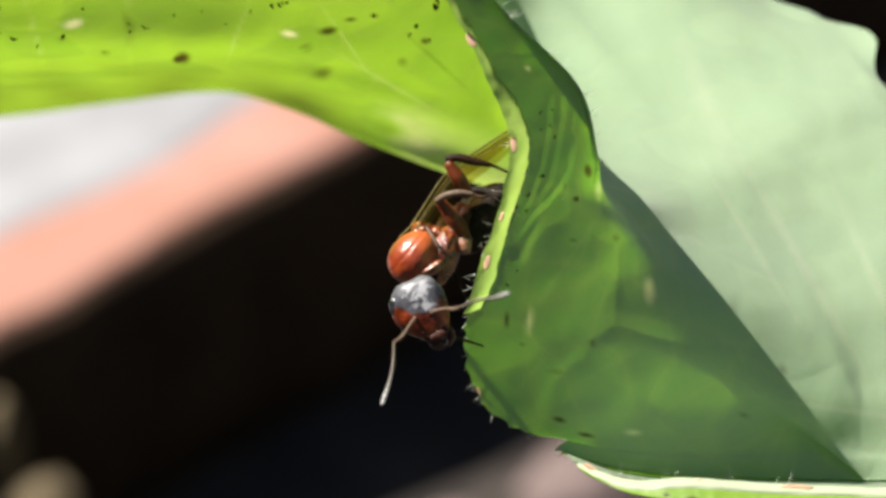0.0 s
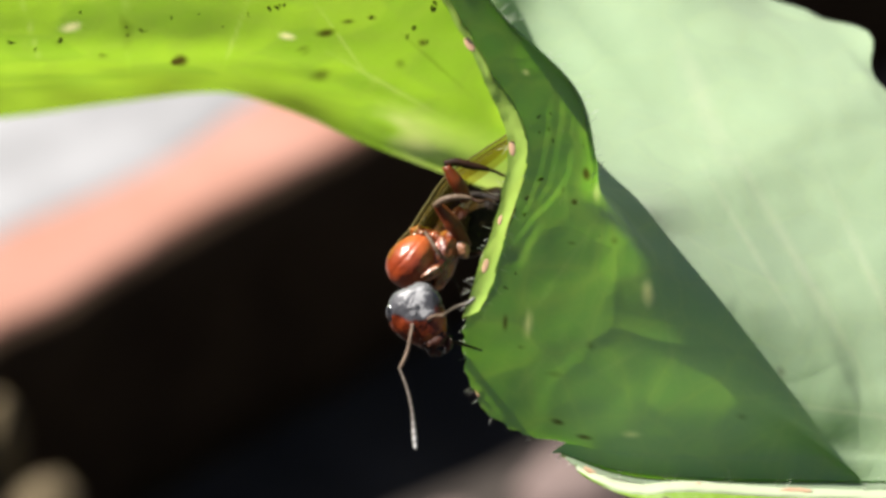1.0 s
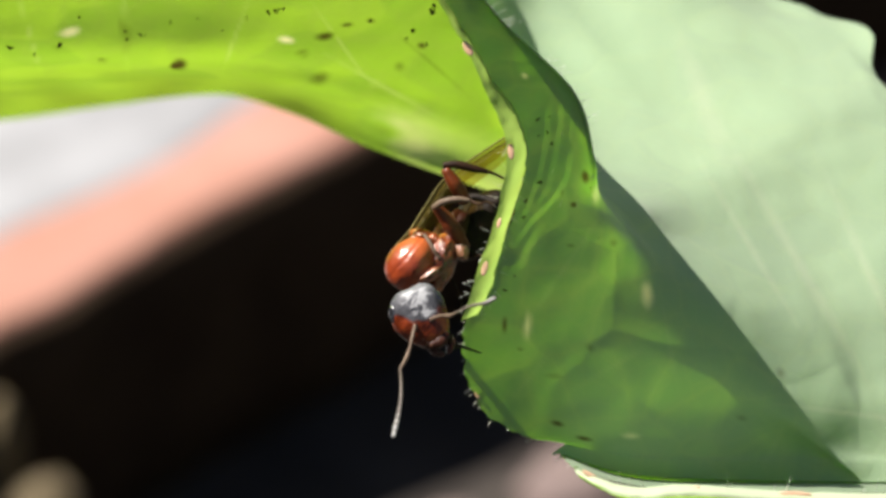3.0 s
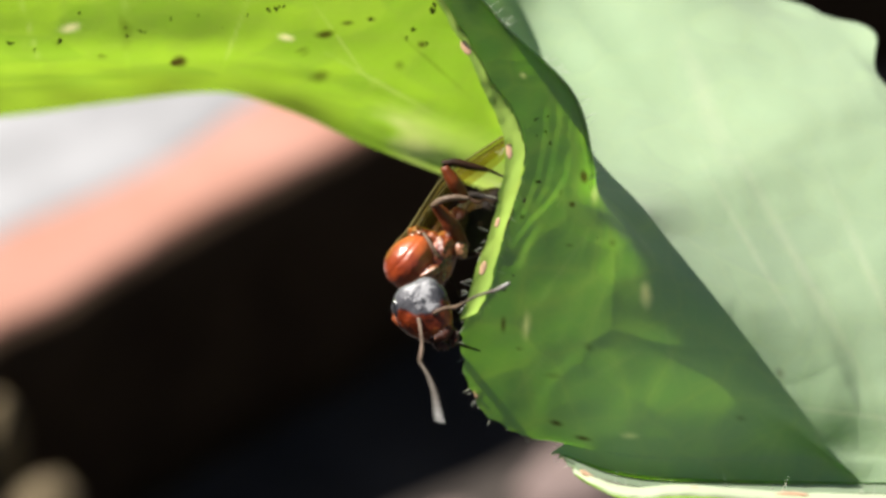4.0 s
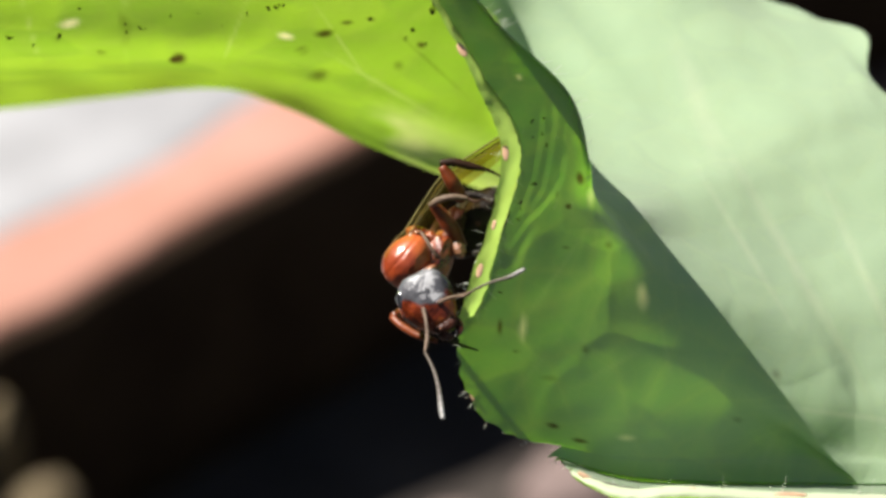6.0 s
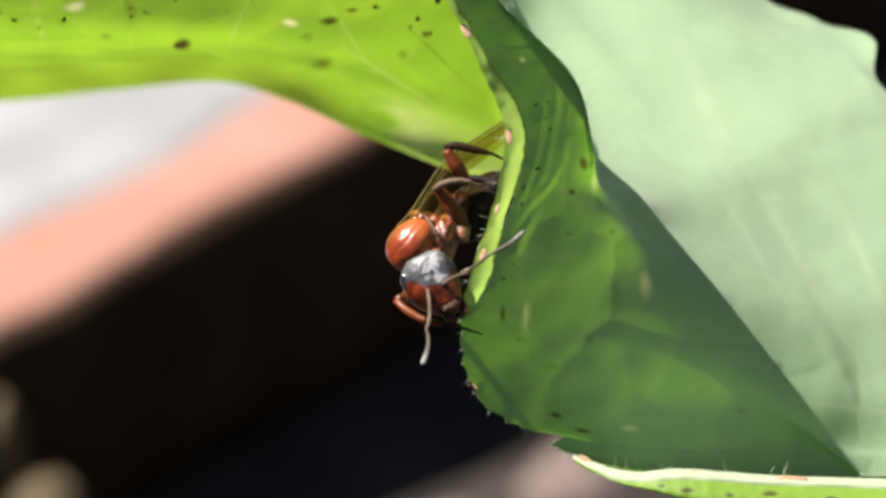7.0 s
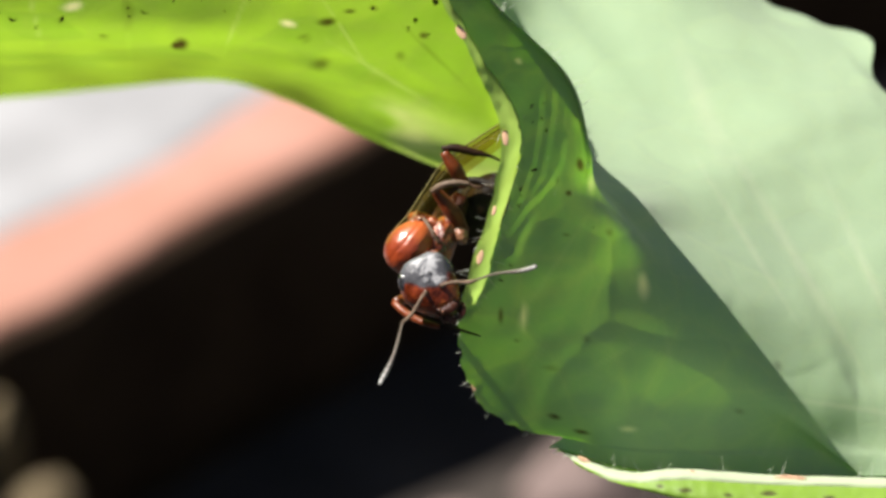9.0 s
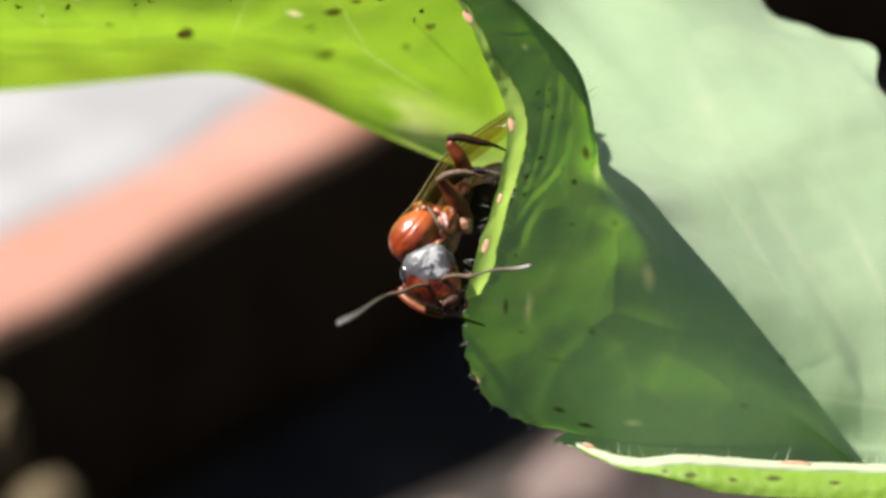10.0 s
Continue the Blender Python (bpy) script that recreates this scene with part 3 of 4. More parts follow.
rim_inner = [(-0.712, 7.806, 5.309), (0.248, 6.058, 4.337), (0.774, 5.223, 3.788), (1.273, 4.366, 3.213), (1.812, 3.644, 2.78), (2.134, 2.862, 2.256), (2.036, 1.967, 1.727), (1.728, 0.849, 1.12), (1.508, 0.01, 0.621), (1.329, -0.83, 0.122), (0.97, -1.46, -0.222)]
part("rolled_margin", strip(rim_outer, rim_inner, 0.1), M_RIM, leaf, "bright yellow-green rolled margin")
low_edge = [(3.33, -5.24, 2.2), (3.82, -5.44, 2.8), (4.78, -5.65, 3.2), (6.02, -5.58, 3.4), (8.23, -5.74, 3.4), (10.82, -5.83, 3.4), (13.47, -5.95, 3.4)]
low_outer = [(3.3, -5.34, 2.4), (3.82, -5.69, 3), (4.77, -5.9, 3.5), (6.01, -5.84, 3.7), (8.22, -5.98, 3.7), (10.81, -6.06, 3.7), (13.45, -6.2, 3.7)]
low_inner = [(3.55, -5.42, 2.6), (4.36, -5.89, 3.4), (5.73, -6.25, 3.8), (6.83, -6.52, 4), (8.47, -6.66, 4.1), (10.78, -6.73, 4.1), (13.43, -6.8, 4.1)]
part("lower_margin", strip(low_edge, low_outer, 0.1), M_EDGE, leaf, "whitish hairy edge of the lower margin")
part("lower_fold", strip(low_outer, low_inner, 0.1, 240, 16, [(*(6.19, -6.22), 0.16, 0.06), (*(7.25, -6.35), 0.1, 0.05), (*(8.26, -6.31), 0.2, 0.06), (*(5.56, -6.11), 0.08, 0.05), (*(9.77, -6.42), 0.14, 0.05)]), M_FOLD, leaf, "yellow-green underside of the lower margin")


def stalk():
    """The leaf stalk, out of the picture, from the blade's far end down to the soil."""
    bm = bmesh.new()
    foot = STAGE.inverted() @ Vector((0.052, 0.03, -0.002)) / MM
    tube(bm, [(13.96, -1.15, -8), (24.28, -3.89, -14), (38.94, -12.79, -12), tuple(foot)], [0.5, 0.9, 1.2, 1.5], 12, 30)
    part("stalk", bm, M_RIM, leaf, "pale green leaf stalk")


stalk()


def on_blade(grid, x, y):
    """The blade's place nearest the viewer at x, y (mm), and the way that it faces there."""
    g = grid.reshape(-1, 3)
    k = 1 - g[:, 2] / 200
    d = (g[:, 0] / k - x) ** 2 + (g[:, 1] / k - y) ** 2
    near = np.argsort(d)[:6]
    i = near[np.argmax(g[near, 2])]
    a, b = divmod(int(i), grid.shape[1])
    a, b = min(max(a, 1), grid.shape[0] - 2), min(max(b, 1), grid.shape[1] - 2)
    n = Vector(grid[a + 1, b] - grid[a - 1, b]).cross(Vector(grid[a, b + 1] - grid[a, b - 1])).normalized()
    z = float(g[i, 2])
    return Vector((x * (1 - z / 200), y * (1 - z / 200), z)), (n if n.z > 0 else -n)


def gland(x, y, z, w, h, lean):
    bm = bmesh.new()
    blob(bm, (x, y, z), Euler((0, 0, radians(lean))).to_matrix(), (w, h, 0.016), 14, 8)
    part("gland", bm, M_PINK, leaf, "pink swelling on the margin")


for place, w, h, lean in [((0.683, 5.08, 4.14), 0.1, 0.2, 30), ((1.737, 2.58, 2.52), 0.08, 0.22, 5), ((1.092, -0.338, 0.85), 0.08, 0.19, -15), ((1.449, 0.794, 1.53), 0.05, 0.13, -15), ((0.9, -3.53, -1.52), 0.045, 0.12, 20),
                          ((3.63, -5.36, 2.7), 0.2, 0.06, -28), ((8.63, -5.82, 3.6), 0.42, 0.07, -2), ((6.23, -5.66, 3.55), 0.1, 0.04, 0)]:
    gland(*place, w, h, lean)


rng = random.Random(5)


def hairs():
    """Short stiff pale hairs along the margins and the fold."""
    bm = bmesh.new()

    def run(line, n, way, spread, lo, hi, jump=0.02):
        for i in range(n):
            f = rng.random() * 0.98
            p = catmull(line, 50)[int(f * 50)]
            d = Vector(way) + Vector((rng.uniform(-1, 1), rng.uniform(-1, 1), rng.uniform(-0.4, 0.8))) * spread
            d = d.normalized() * rng.uniform(lo, hi)
            b = Vector(p) + Vector((rng.uniform(-1, 1), rng.uniform(-1, 1), 0)) * jump
            bend = Vector((rng.uniform(-1, 1), rng.uniform(-1, 1), 0)) * 0.02
            tube(bm, [tuple(b), tuple(b + d * 0.5 + bend), tuple(b + d)], [0.0065, 0.0045, 0.0015], 5, 4)
    run(rim_outer[5:], 22, (-0.9, -0.1, 0.25), 0.7, 0.12, 0.34)
    run(rim_inner[6:], 12, (0.6, -0.5, 0.4), 0.5, 0.16, 0.36)
    run(rim_inner[9:], 7, (0.2, -0.9, 0.3), 0.4, 0.14, 0.3)
    run([row_f[0], row_g[0], row_h[0], row_notch[0]], 20, (-0.7, -0.6, 0.2), 0.5, 0.08, 0.26)
    run([row_notch[0], row_i[0], row_j[0]], 6, (-0.7, -0.3, 0.2), 0.5, 0.08, 0.2)
    run(low_edge, 34, (0.0, 0.8, 0.5), 0.6, 0.15, 0.5)
    run([row_a[2], row_b[2], row_c[2], row_d[2], row_de[2]], 46, (0.8, 0.5, 0.15), 0.45, 0.22, 0.5)
    run([row_c[1], row_d[1], row_e[1]], 8, (0.3, 0.8, 0.15), 0.25, 0.12, 0.3, 0.5)
    ob = part("hairs", bm, M_HAIR, leaf, "short pale hairs")
    tagged(ob, kind="stuff")


hairs()


def crumbs(name, grid, places, seed, host):
    """Dry dark crumbs stuck to a blade: each place is two shifts in mm and a size."""
    pick = random.Random(seed)
    bm = bmesh.new()
    for x, y, size in places:
        for _ in range(3 if size > 0.06 else 2):
            p, n = on_blade(grid, x + pick.uniform(-1, 1) * size * 0.9, y + pick.uniform(-1, 1) * size * 0.7)
            r = size * pick.uniform(0.45, 0.95)
            made = blob(bm, p + n * r * 0.25, turn(pick.uniform(0, 90), pick.uniform(0, 90), pick.uniform(0, 180)), (r * pick.uniform(0.8, 1.5), r * 0.7, r * 0.6), 9, 6)
            for v in made:
                v.co += noise.noise_vector(v.co * 22000) * r * 0.3 * MM
    tagged(part(name, bm, M_STAIN, host, "dark dry crumbs on the blade"), kind="stuff")


crumbs("frass", roof_grid, [(-10.71, 5.25, 0.07), (-10.61, 5.2, 0.04), (-10.1, 5.05, 0.05), (-9.49, 5.25, 0.075), (-11.0, 5.4, 0.06), (-8.93, 6.0, 0.05), (-11.0, 5.98, 0.04), (-7.42, 5.52, 0.05), (-7.3, 5.5, 0.03),
                               (-7.81, 5.62, 0.04), (-7.79, 5.4, 0.04), (-6.66, 5.82, 0.045), (-4.83, 5.9, 0.06), (-4.2, 6.02, 0.08), (-4.05, 6.1, 0.08), (-3.85, 6.14, 0.07), (-1.71, 5.81, 0.06), (-0.65, 5.52, 0.07),
                               (-0.85, 5.32, 0.06), (-0.36, 5.18, 0.05), (-0.2, 6.05, 0.09), (-0.14, 6.15, 0.06), (-5.4, 5.6, 0.03), (-6.0, 5.9, 0.03)], 3, back_blade)
crumbs("frass", flap_grid, [(2.43, 3.4, 0.05), (2.74, 3.43, 0.05), (2.68, 3.06, 0.05), (2.43, 3.0, 0.045), (2.78, 2.79, 0.05), (2.44, 1.81, 0.05), (2.15, 1.35, 0.055), (2.08, 0.98, 0.05), (2.13, 1.2, 0.03), (1.81, -0.52, 0.055),
                               (2.05, 0.9, 0.035), (1.6, -0.9, 0.04), (3.9, 0.4, 0.03)], 4, leaf)

# ---- the ant ----
ant = thing("ant", "rust-red winged ant with a sooty head, clinging to the leaf edge", "ant")


def back_lobes(c):
    """A dome with two shallow furrows and a midline."""
    dent = sum(a * math.exp(-((c.x - q - 0.12 * c.y) / 0.05) ** 2) for q, a in ((-0.34, 0.04), (0.5, 0.03)))
    f = (1 - dent * max(0.0, c.z)) * (1 + 0.02 * noise.noise(c * 5))
    return Vector((c.x * (1 - 0.12 * c.y) * f, c.y * f, c.z * f))


def rugged(much, fine=3.2, bow=0.0):
    """An uneven plate: folds and pits on a rounded form."""
    def shape(c):
        f = 1 + much * noise.noise(c * fine) + 0.4 * much * noise.noise(c * fine * 2.6)
        return Vector(((c.x + bow * c.y * c.y) * f, c.y * f, c.z * f))
    return shape


bm = bmesh.new()
blob(bm, (-0.72, -0.2, -1.6), turn(0, 0, -32), (0.60, 0.72, 0.62), 72, 40, back_lobes)
part("mesonotum", bm, M_RED, ant, "glossy rust-red domed back of the thorax")
bm = bmesh.new()
blob(bm, (-0.31, -0.48, -1.5), turn(0, 0, 28), (0.42, 0.2, 0.42), 44, 28, rugged(0.08))
part("collar", bm, M_PLATE, ant)
# a pale ridge stands in for the highlight along the collar
bm = bmesh.new()
blob(bm, (-0.27, -0.45, -1.12), turn(0, 0, 33), (0.28, 0.065, 0.1), 32, 18, rugged(0.12))
part("collar_highlight", bm, M_GLINT, ant, "pale ridge that paints the collar's highlight")
# pale beads stand in for small highlights on the thorax
bm = bmesh.new()
for x, y, r in ((-0.66, 0.46, 0.07), (-0.5, 0.52, 0.08), (-0.33, 0.44, 0.06), (0.18, 0.28, 0.07), (0.02, 0.36, 0.06)):
    blob(bm, (x, y, -1.55), turn(0, 0, 20), (r, r * 0.7, r), 16, 10, rugged(0.15))
part("wing_base_glints", bm, M_GLINT, ant, "small pale beads that paint highlights at the wing bases")
bm = bmesh.new()
tube(bm, [(-0.36, -0.55, -1.7), (-0.42, -0.95, -1.5), (-0.5, -1.2, -0.9), (-0.52, -1.35, -0.2)], [0.2, 0.11, 0.1, 0.14], 14, 10)
part("neck", bm, M_DARKRED, ant)
bm = bmesh.new()
blob(bm, (-0.01, -0.16, -1.9), turn(0, 0, -18), (0.40, 0.78, 0.55), 56, 40, rugged(0.11, 2.6, 0.15))
part("pleuron", bm, M_PLATE, ant, "rust-red side of the thorax")
bm = bmesh.new()
blob(bm, (-0.45, 0.47, -1.9), turn(0, 0, -20), (0.36, 0.2, 0.3), 40, 26, rugged(0.16))
blob(bm, (-0.13, 0.41, -1.8), turn(0, 0, -50), (0.2, 0.13, 0.2), 32, 20, rugged(0.16))
part("scutellum", bm, M_PLATE, ant)
bm = bmesh.new()
blob(bm, (0.23, 0.58, -2.6), turn(0, 0, -35), (0.36, 0.66, 0.45), 48, 32, rugged(0.15))
part("propodeum", bm, M_DARKRED, ant)
# the hip is pale all over to paint its highlight
bm = bmesh.new()
blob(bm, (0.52, 0.13, -1.8), turn(0, 0, 20), (0.19, 0.27, 0.24), 32, 22, rugged(0.14))
part("coxa", bm, M_GLINT, ant, "hip with its highlight put into a pale colour")
bm = bmesh.new()
blob(bm, (0.91, 0.8, -3.4), turn(0, 0, -38), (0.62, 1.05, 0.6), 36, 24, lambda c: Vector((c.x * (1 - 0.25 * c.y), c.y, c.z + 0.02 * math.sin(c.y * 16))))
part("gaster", bm, M_BLACK, ant, "black banded abdomen")


def limb(name, places, radii, material, label=""):
    bm = bmesh.new()
    tube(bm, places, radii, 12, 6 * (len(places) - 1))
    return part(name, bm, material, ant, label)


limb("femur", [(0.62, 0.18, -1.9), (0.31, 0.69, -1.6), (-0.11, 1.23, -1.4)], [0.14, 0.21, 0.12], M_LEG, "amber middle thigh")
# paler colour on this shin paints the highlight along its back
limb("tibia", [(-0.17, 1.19, -1.3), (0.06, 1.33, -1.1), (0.4, 1.4, -1), (0.76, 1.37, -1)], [0.08, 0.09, 0.08, 0.05], M_ANT, "middle shin, pale all over to paint its lit back")
limb("tarsus", [(0.76, 1.37, -1), (0.96, 1.28, -0.8), (1.16, 1.34, -0.6), (1.35, 1.25, -0.2)], [0.04, 0.035, 0.03, 0.02], M_TIBIA)
limb("femur", [(0.62, 1.36, -2.2), (0.4, 1.74, -1.9), (0.11, 2.18, -1.8)], [0.15, 0.19, 0.11], M_LEG, "amber hind thigh")
limb("tibia", [(0.06, 2.25, -1.8), (0.4, 2.28, -1.8), (0.82, 2.18, -1.8), (1.19, 2.1, -1.8)], [0.08, 0.11, 0.1, 0.06], M_TIBIA, "dark hind shin")
limb("tarsus", [(1.19, 2.1, -1.8), (1.36, 2.04, -1.8), (1.57, 1.94, -1.8), (1.71, 1.91, -1.8)], [0.045, 0.04, 0.03, 0.02], M_TIBIA)
limb("femur", [(0.23, 1.37, -2.6), (0.87, 1.47, -2.6), (1.48, 1.32, -2.4)], [0.08, 0.1, 0.07], M_BLACK)
limb("tibia", [(-0.4, 0.52, -1.2), (-0.23, 0.27, -1), (0, -0.13, -1)], [0.035, 0.05, 0.04], M_ANT, "pale thin shin folded over the side")
limb("femur", [(-0.03, -0.41, -2.2), (0.27, -0.58, -2.1), (0.51, -1.06, -2.0)], [0.045, 0.035, 0.024], M_TIBIA)
limb("tarsus", [(0.51, -1.06, -2.0), (0.56, -1.28, -1.9), (0.48, -1.56, -1.85)], [0.03, 0.024, 0.016], M_TIBIA, "brown foot on the leaf edge")
limb("femur", [(-0.45, -1.52, -2.2), (-0.79, -1.48, -1.8), (-1.09, -1.56, -1.25)], [0.16, 0.15, 0.1], M_LEG, "amber front thigh")
limb("tibia", [(-1.12, -1.59, -1.2), (-0.84, -1.84, -0.9), (-0.45, -2.05, -0.4), (0.01, -2.18, 0.0)], [0.09, 0.1, 0.09, 0.06], M_LEG)
limb("tarsus", [(0.01, -2.18, 0.0), (0.31, -2.19, -0.05), (0.62, -2.29, -0.45), (1.01, -2.42, -1.1)], [0.045, 0.04, 0.036, 0.022], M_BLACK, "black front foot gripping the leaf")
limb("femur", [(0.44, 0.01, -2.2), (0.77, -0.01, -1.9), (1.05, 0.01, -1.5)], [0.07, 0.06, 0.03], M_TIBIA)


def wings():
    lead = [(-1.29, -0.35, -1.7), (-1.19, 0.24, -1.6), (-0.85, 0.64, -1.6), (-0.45, 1.26, -1.9), (0.06, 1.98, -2.4), (0.94, 2.61, -3.1), (1.87, 3.21, -3.4)]
    trail = [(-1.23, -0.3, -1.5), (-1.07, 0.21, -1.4), (-0.68, 0.52, -1.4), (-0.23, 1.09, -1.7), (0.31, 1.75, -2.2), (1.1, 2.35, -2.9), (1.87, 3.0, -3.3)]
    for deeper, nm in ((0.2, "wing"), (0.5, "wing")):
        a = [(x + deeper * 0.3, y - deeper * 0.2, z - deeper) for x, y, z in lead]
        b = [(x + deeper * 0.5, y - deeper * 0.4, z - deeper) for x, y, z in trail]
        w = part(nm, strip(a, b, 0.08, 60, 10), M_WING, ant, "clear amber wing folded over the back")
        for f, r in ((0.0, 0.022), (0.5, 0.01)) if deeper < 0.3 else ((0.0, 0.016),):
            bm = bmesh.new()
            line = [tuple(np.array(p) * (1 - f) + np.array(q) * f + np.array((0, 0, 0.08 * math.sin(math.pi * f)))) for p, q in zip(a, b)]
            tube(bm, line, [r] * len(line), 6, 40)
            part("vein", bm, M_VEIN, w)


wings()

HEAD_AT = Vector((-0.55, -1.54, 0.3))
bm = bmesh.new()


def skull(c):
    """A broad square crown; the cheeks run down to a narrow chin, drawn to one side."""
    c = Vector([math.copysign(abs(q) ** e, q) for q, e in zip(c, (0.66, 0.7 if c.y > 0 else 0.85, 0.6))])
    low = max(0.0, -c.y)
    w = 1.0 - 0.46 * low ** 1.3 - 0.06 * max(0.0, c.y)
    notch = 0.05 * math.exp(-(c.x / 0.3) ** 2) * max(0.0, c.y)
    bony = 0.025 * noise.noise(c * 2.6) + 0.012 * noise.noise(c * 6)
    return Vector((c.x * w + 0.34 * low ** 1.5, c.y - notch + 0.05 * c.x, c.z * (1 - 0.22 * low) + 0.05 * math.cos(3 * c.x))) * (1 + bony)


blob(bm, (0, 0, 0), turn(0, 0, 0), (0.70, 0.84, 0.56), 64, 44, skull)
head = part("head", bm, M_HEAD, ant, "head with a sooty grey crown and a dark red face")
for sx in (-1, 1):
    bm = bmesh.new()
    blob(bm, (sx * 0.57, 0.33, 0.27), turn(0, sx * 40, sx * 10), (0.15, 0.24, 0.11), 32, 20)
    part("eye", bm, M_EYE, head, "shiny black eye")
    bm = bmesh.new()
    tube(bm, [(0.25 + sx * 0.24, -0.68, 0.12), (0.27 + sx * 0.2, -0.9, 0.22), (0.29 + sx * 0.04, -1.04, 0.26)], [0.15, 0.14, 0.05], 14, 10, 0.6)
    part("mandible", bm, M_JAW, head, "dark red jaw")
    bm = bmesh.new()
    blob(bm, (0.03 + sx * 0.21, -0.12, 0.53), turn(0, 0, 0), (0.085, 0.085, 0.06), 16, 10)
    part("antenna_socket", bm, M_JAW, head)
bm = bmesh.new()
blob(bm, (0.2, -0.62, 0.3), turn(-25, 0, 8), (0.34, 0.24, 0.13), 24, 14, rugged(0.12))
part("clypeus", bm, M_DARKRED, head)
# beads added in place of the bright glints on the jaw
bm = bmesh.new()
for i in range(9):
    f = i / 8
    blob(bm, (-0.12 + 0.56 * f, -0.5 - 0.26 * math.sin(math.pi * f) ** 0.7, 0.44 - 0.12 * f), turn(0, 0, 30 * i), (0.035 + 0.012 * (i % 3), 0.022, 0.025), 10, 7)
part("jaw_glints", bm, M_GLINT, head, "small pale beads added as glints along the jaw")
bm = bmesh.new()
for x, y in ((-0.1, 0.3), (0.1, 0.3), (0, 0.15)):
    blob(bm, (x, y, 0.585), turn(0, 0, 0), (0.028, 0.028, 0.025), 12, 8)
part("ocelli", bm, M_GREY, head, "three tiny simple eyes")
SCAPE, LASH = 1.26, 2.15


def antenna(name, length, radii, material, beads):
    """A feeler segment that runs from its own origin along +Z."""
    bm = bmesh.new()
    n = 48
    rad = [float(np.interp(i / n, np.linspace(0, 1, len(radii)), radii)) * (1 + (0.14 * abs(math.sin(math.pi * beads * i / n)) - 0.08 if beads else 0)) for i in range(n + 1)]
    line = [((0.08 * math.sin(1.35 * math.pi * i / n) if beads else 0.07 * math.sin(math.pi * i / n)), 0.03 * math.sin(2 * math.pi * i / n), length * i / n) for i in range(n + 1)]
    tube(bm, line, rad, 12, n)
    return part(name, bm, material, head, "pale grey beaded antenna whip" if beads else "slender antenna shaft")


feelers = []
for sx in (-1, 1):
    feelers.append((Vector((0.03 + sx * 0.21, -0.12, 0.56)), antenna("antenna_shaft", SCAPE, (0.052, 0.04, 0.044, 0.054, 0.04), M_ANT, 0), antenna("antenna_whip", LASH, (0.026, 0.032, 0.036, 0.04, 0.048, 0.06, 0.04), M_WHIP, 11)))


# ---- what moves: rows of seconds, shifts in mm and turns in degrees ----
SWAY_A = [
    (0, 0, 0, 0, 0, 0), (0.5, -0.04, -0.06, 0.27, 0.14, 0.09), (1, -0.04, -0.07, 0.37, 0.19, 0.15), (1.5, -0.08, -0.08, 0.57, -0.36, 0.1),
    (2, -0.06, -0.09, 0.51, -0.01, -0.01), (2.5, -0.05, -0.13, 0.87, 0.13, 0.26), (4, -0.09, -0.12, 0.92, -0.41, 0.04), (4.5, -0.11, -0.12, 1.11, -0.27, 0.08),
    (5, -0.16, -0.21, 1.7, -0.46, 0.2), (5.5, -0.18, -0.19, 1.3, -0.18, 0.4), (6.8, -0.12, 0.05, -0.8, -0.06, 0.33), (7, -0.1, 0.15, -1.13, -0.43, -0.02),
    (7.5, -0.13, -0.01, -0.62, 0.14, 0.53), (8, -0.13, -0.04, -0.27, -0.07, 0.37),
]
SWAY_B = [
    (8.5, -0.14, 0.03, -0.47, -0.38, 0.32), (9, -0.16, 0.12, -1.25, -0.59, 0.35), (9.5, -0.15, -0.01, -0.46, -0.31, 0.37), (10, -0.03, 0.36, -3.32, -0.47, 0.13),
]
SWAY = SWAY_A + SWAY_B
BACK_SWAY_A = [
    (0, 0, 0, 0, 0, 0), (0.5, -0.03, -0.05, 0.13, -0.03, 0.1), (1, -0.03, -0.04, 0.17, -0.01, 0.27), (1.5, -0.08, -0.05, 0.13, -0.1, -0.08),
    (2, -0.04, -0.06, 0.18, -0.05, 0.09), (2.5, -0.01, -0.11, 0.4, -0.02, 0.64), (4, -0.07, -0.1, 0.27, -0.06, 0.11), (4.5, -0.08, -0.1, 0.23, -0.07, -0.06),
    (5, -0.12, -0.16, 0.37, -0.15, 0.19), (5.5, -0.16, -0.15, 0.27, -0.15, -0.09), (6.8, -0.16, -0, 0.06, -0.07, -1.25), (7, -0.15, 0.1, -0.2, 0.01, -1.63),
    (7.5, -0.17, -0.06, 0.2, -0.12, -1.04), (8, -0.12, -0.04, 0.15, -0.01, -0.87),
]
BACK_SWAY_B = [
    (8.5, -0.16, 0.02, -0.01, -0.04, -1.24), (9, -0.25, 0.04, -0.08, -0.1, -1.91), (9.5, -0.22, -0.07, 0.13, -0.11, -1.24), (10, -0.14, 0.26, -0.39, 0.05, -2.43),
]
BACK_SWAY = BACK_SWAY_A + BACK_SWAY_B
CREEP_A = [
    (0, 0, -0), (0.5, -0.04, -0.06), (1, -0.04, -0.11), (1.5, -0.1, -0.08),
    (2, -0.07, -0.08), (2.5, -0.06, -0.17), (4, -0.09, -0.12), (4.5, -0.1, -0.09),
    (5, -0.16, -0.18), (5.5, -0.16, -0.14), (6.8, -0.06, 0.17), (7, -0.04, 0.3),
    (7.5, -0.07, 0.1), (8, -0.07, 0.07),
]
CREEP_B = [
    (8.5, -0.08, 0.17), (9, -0.09, 0.25), (9.5, -0.1, 0.07), (10, 0.03, 0.51),
]
CREEP = CREEP_A + CREEP_B
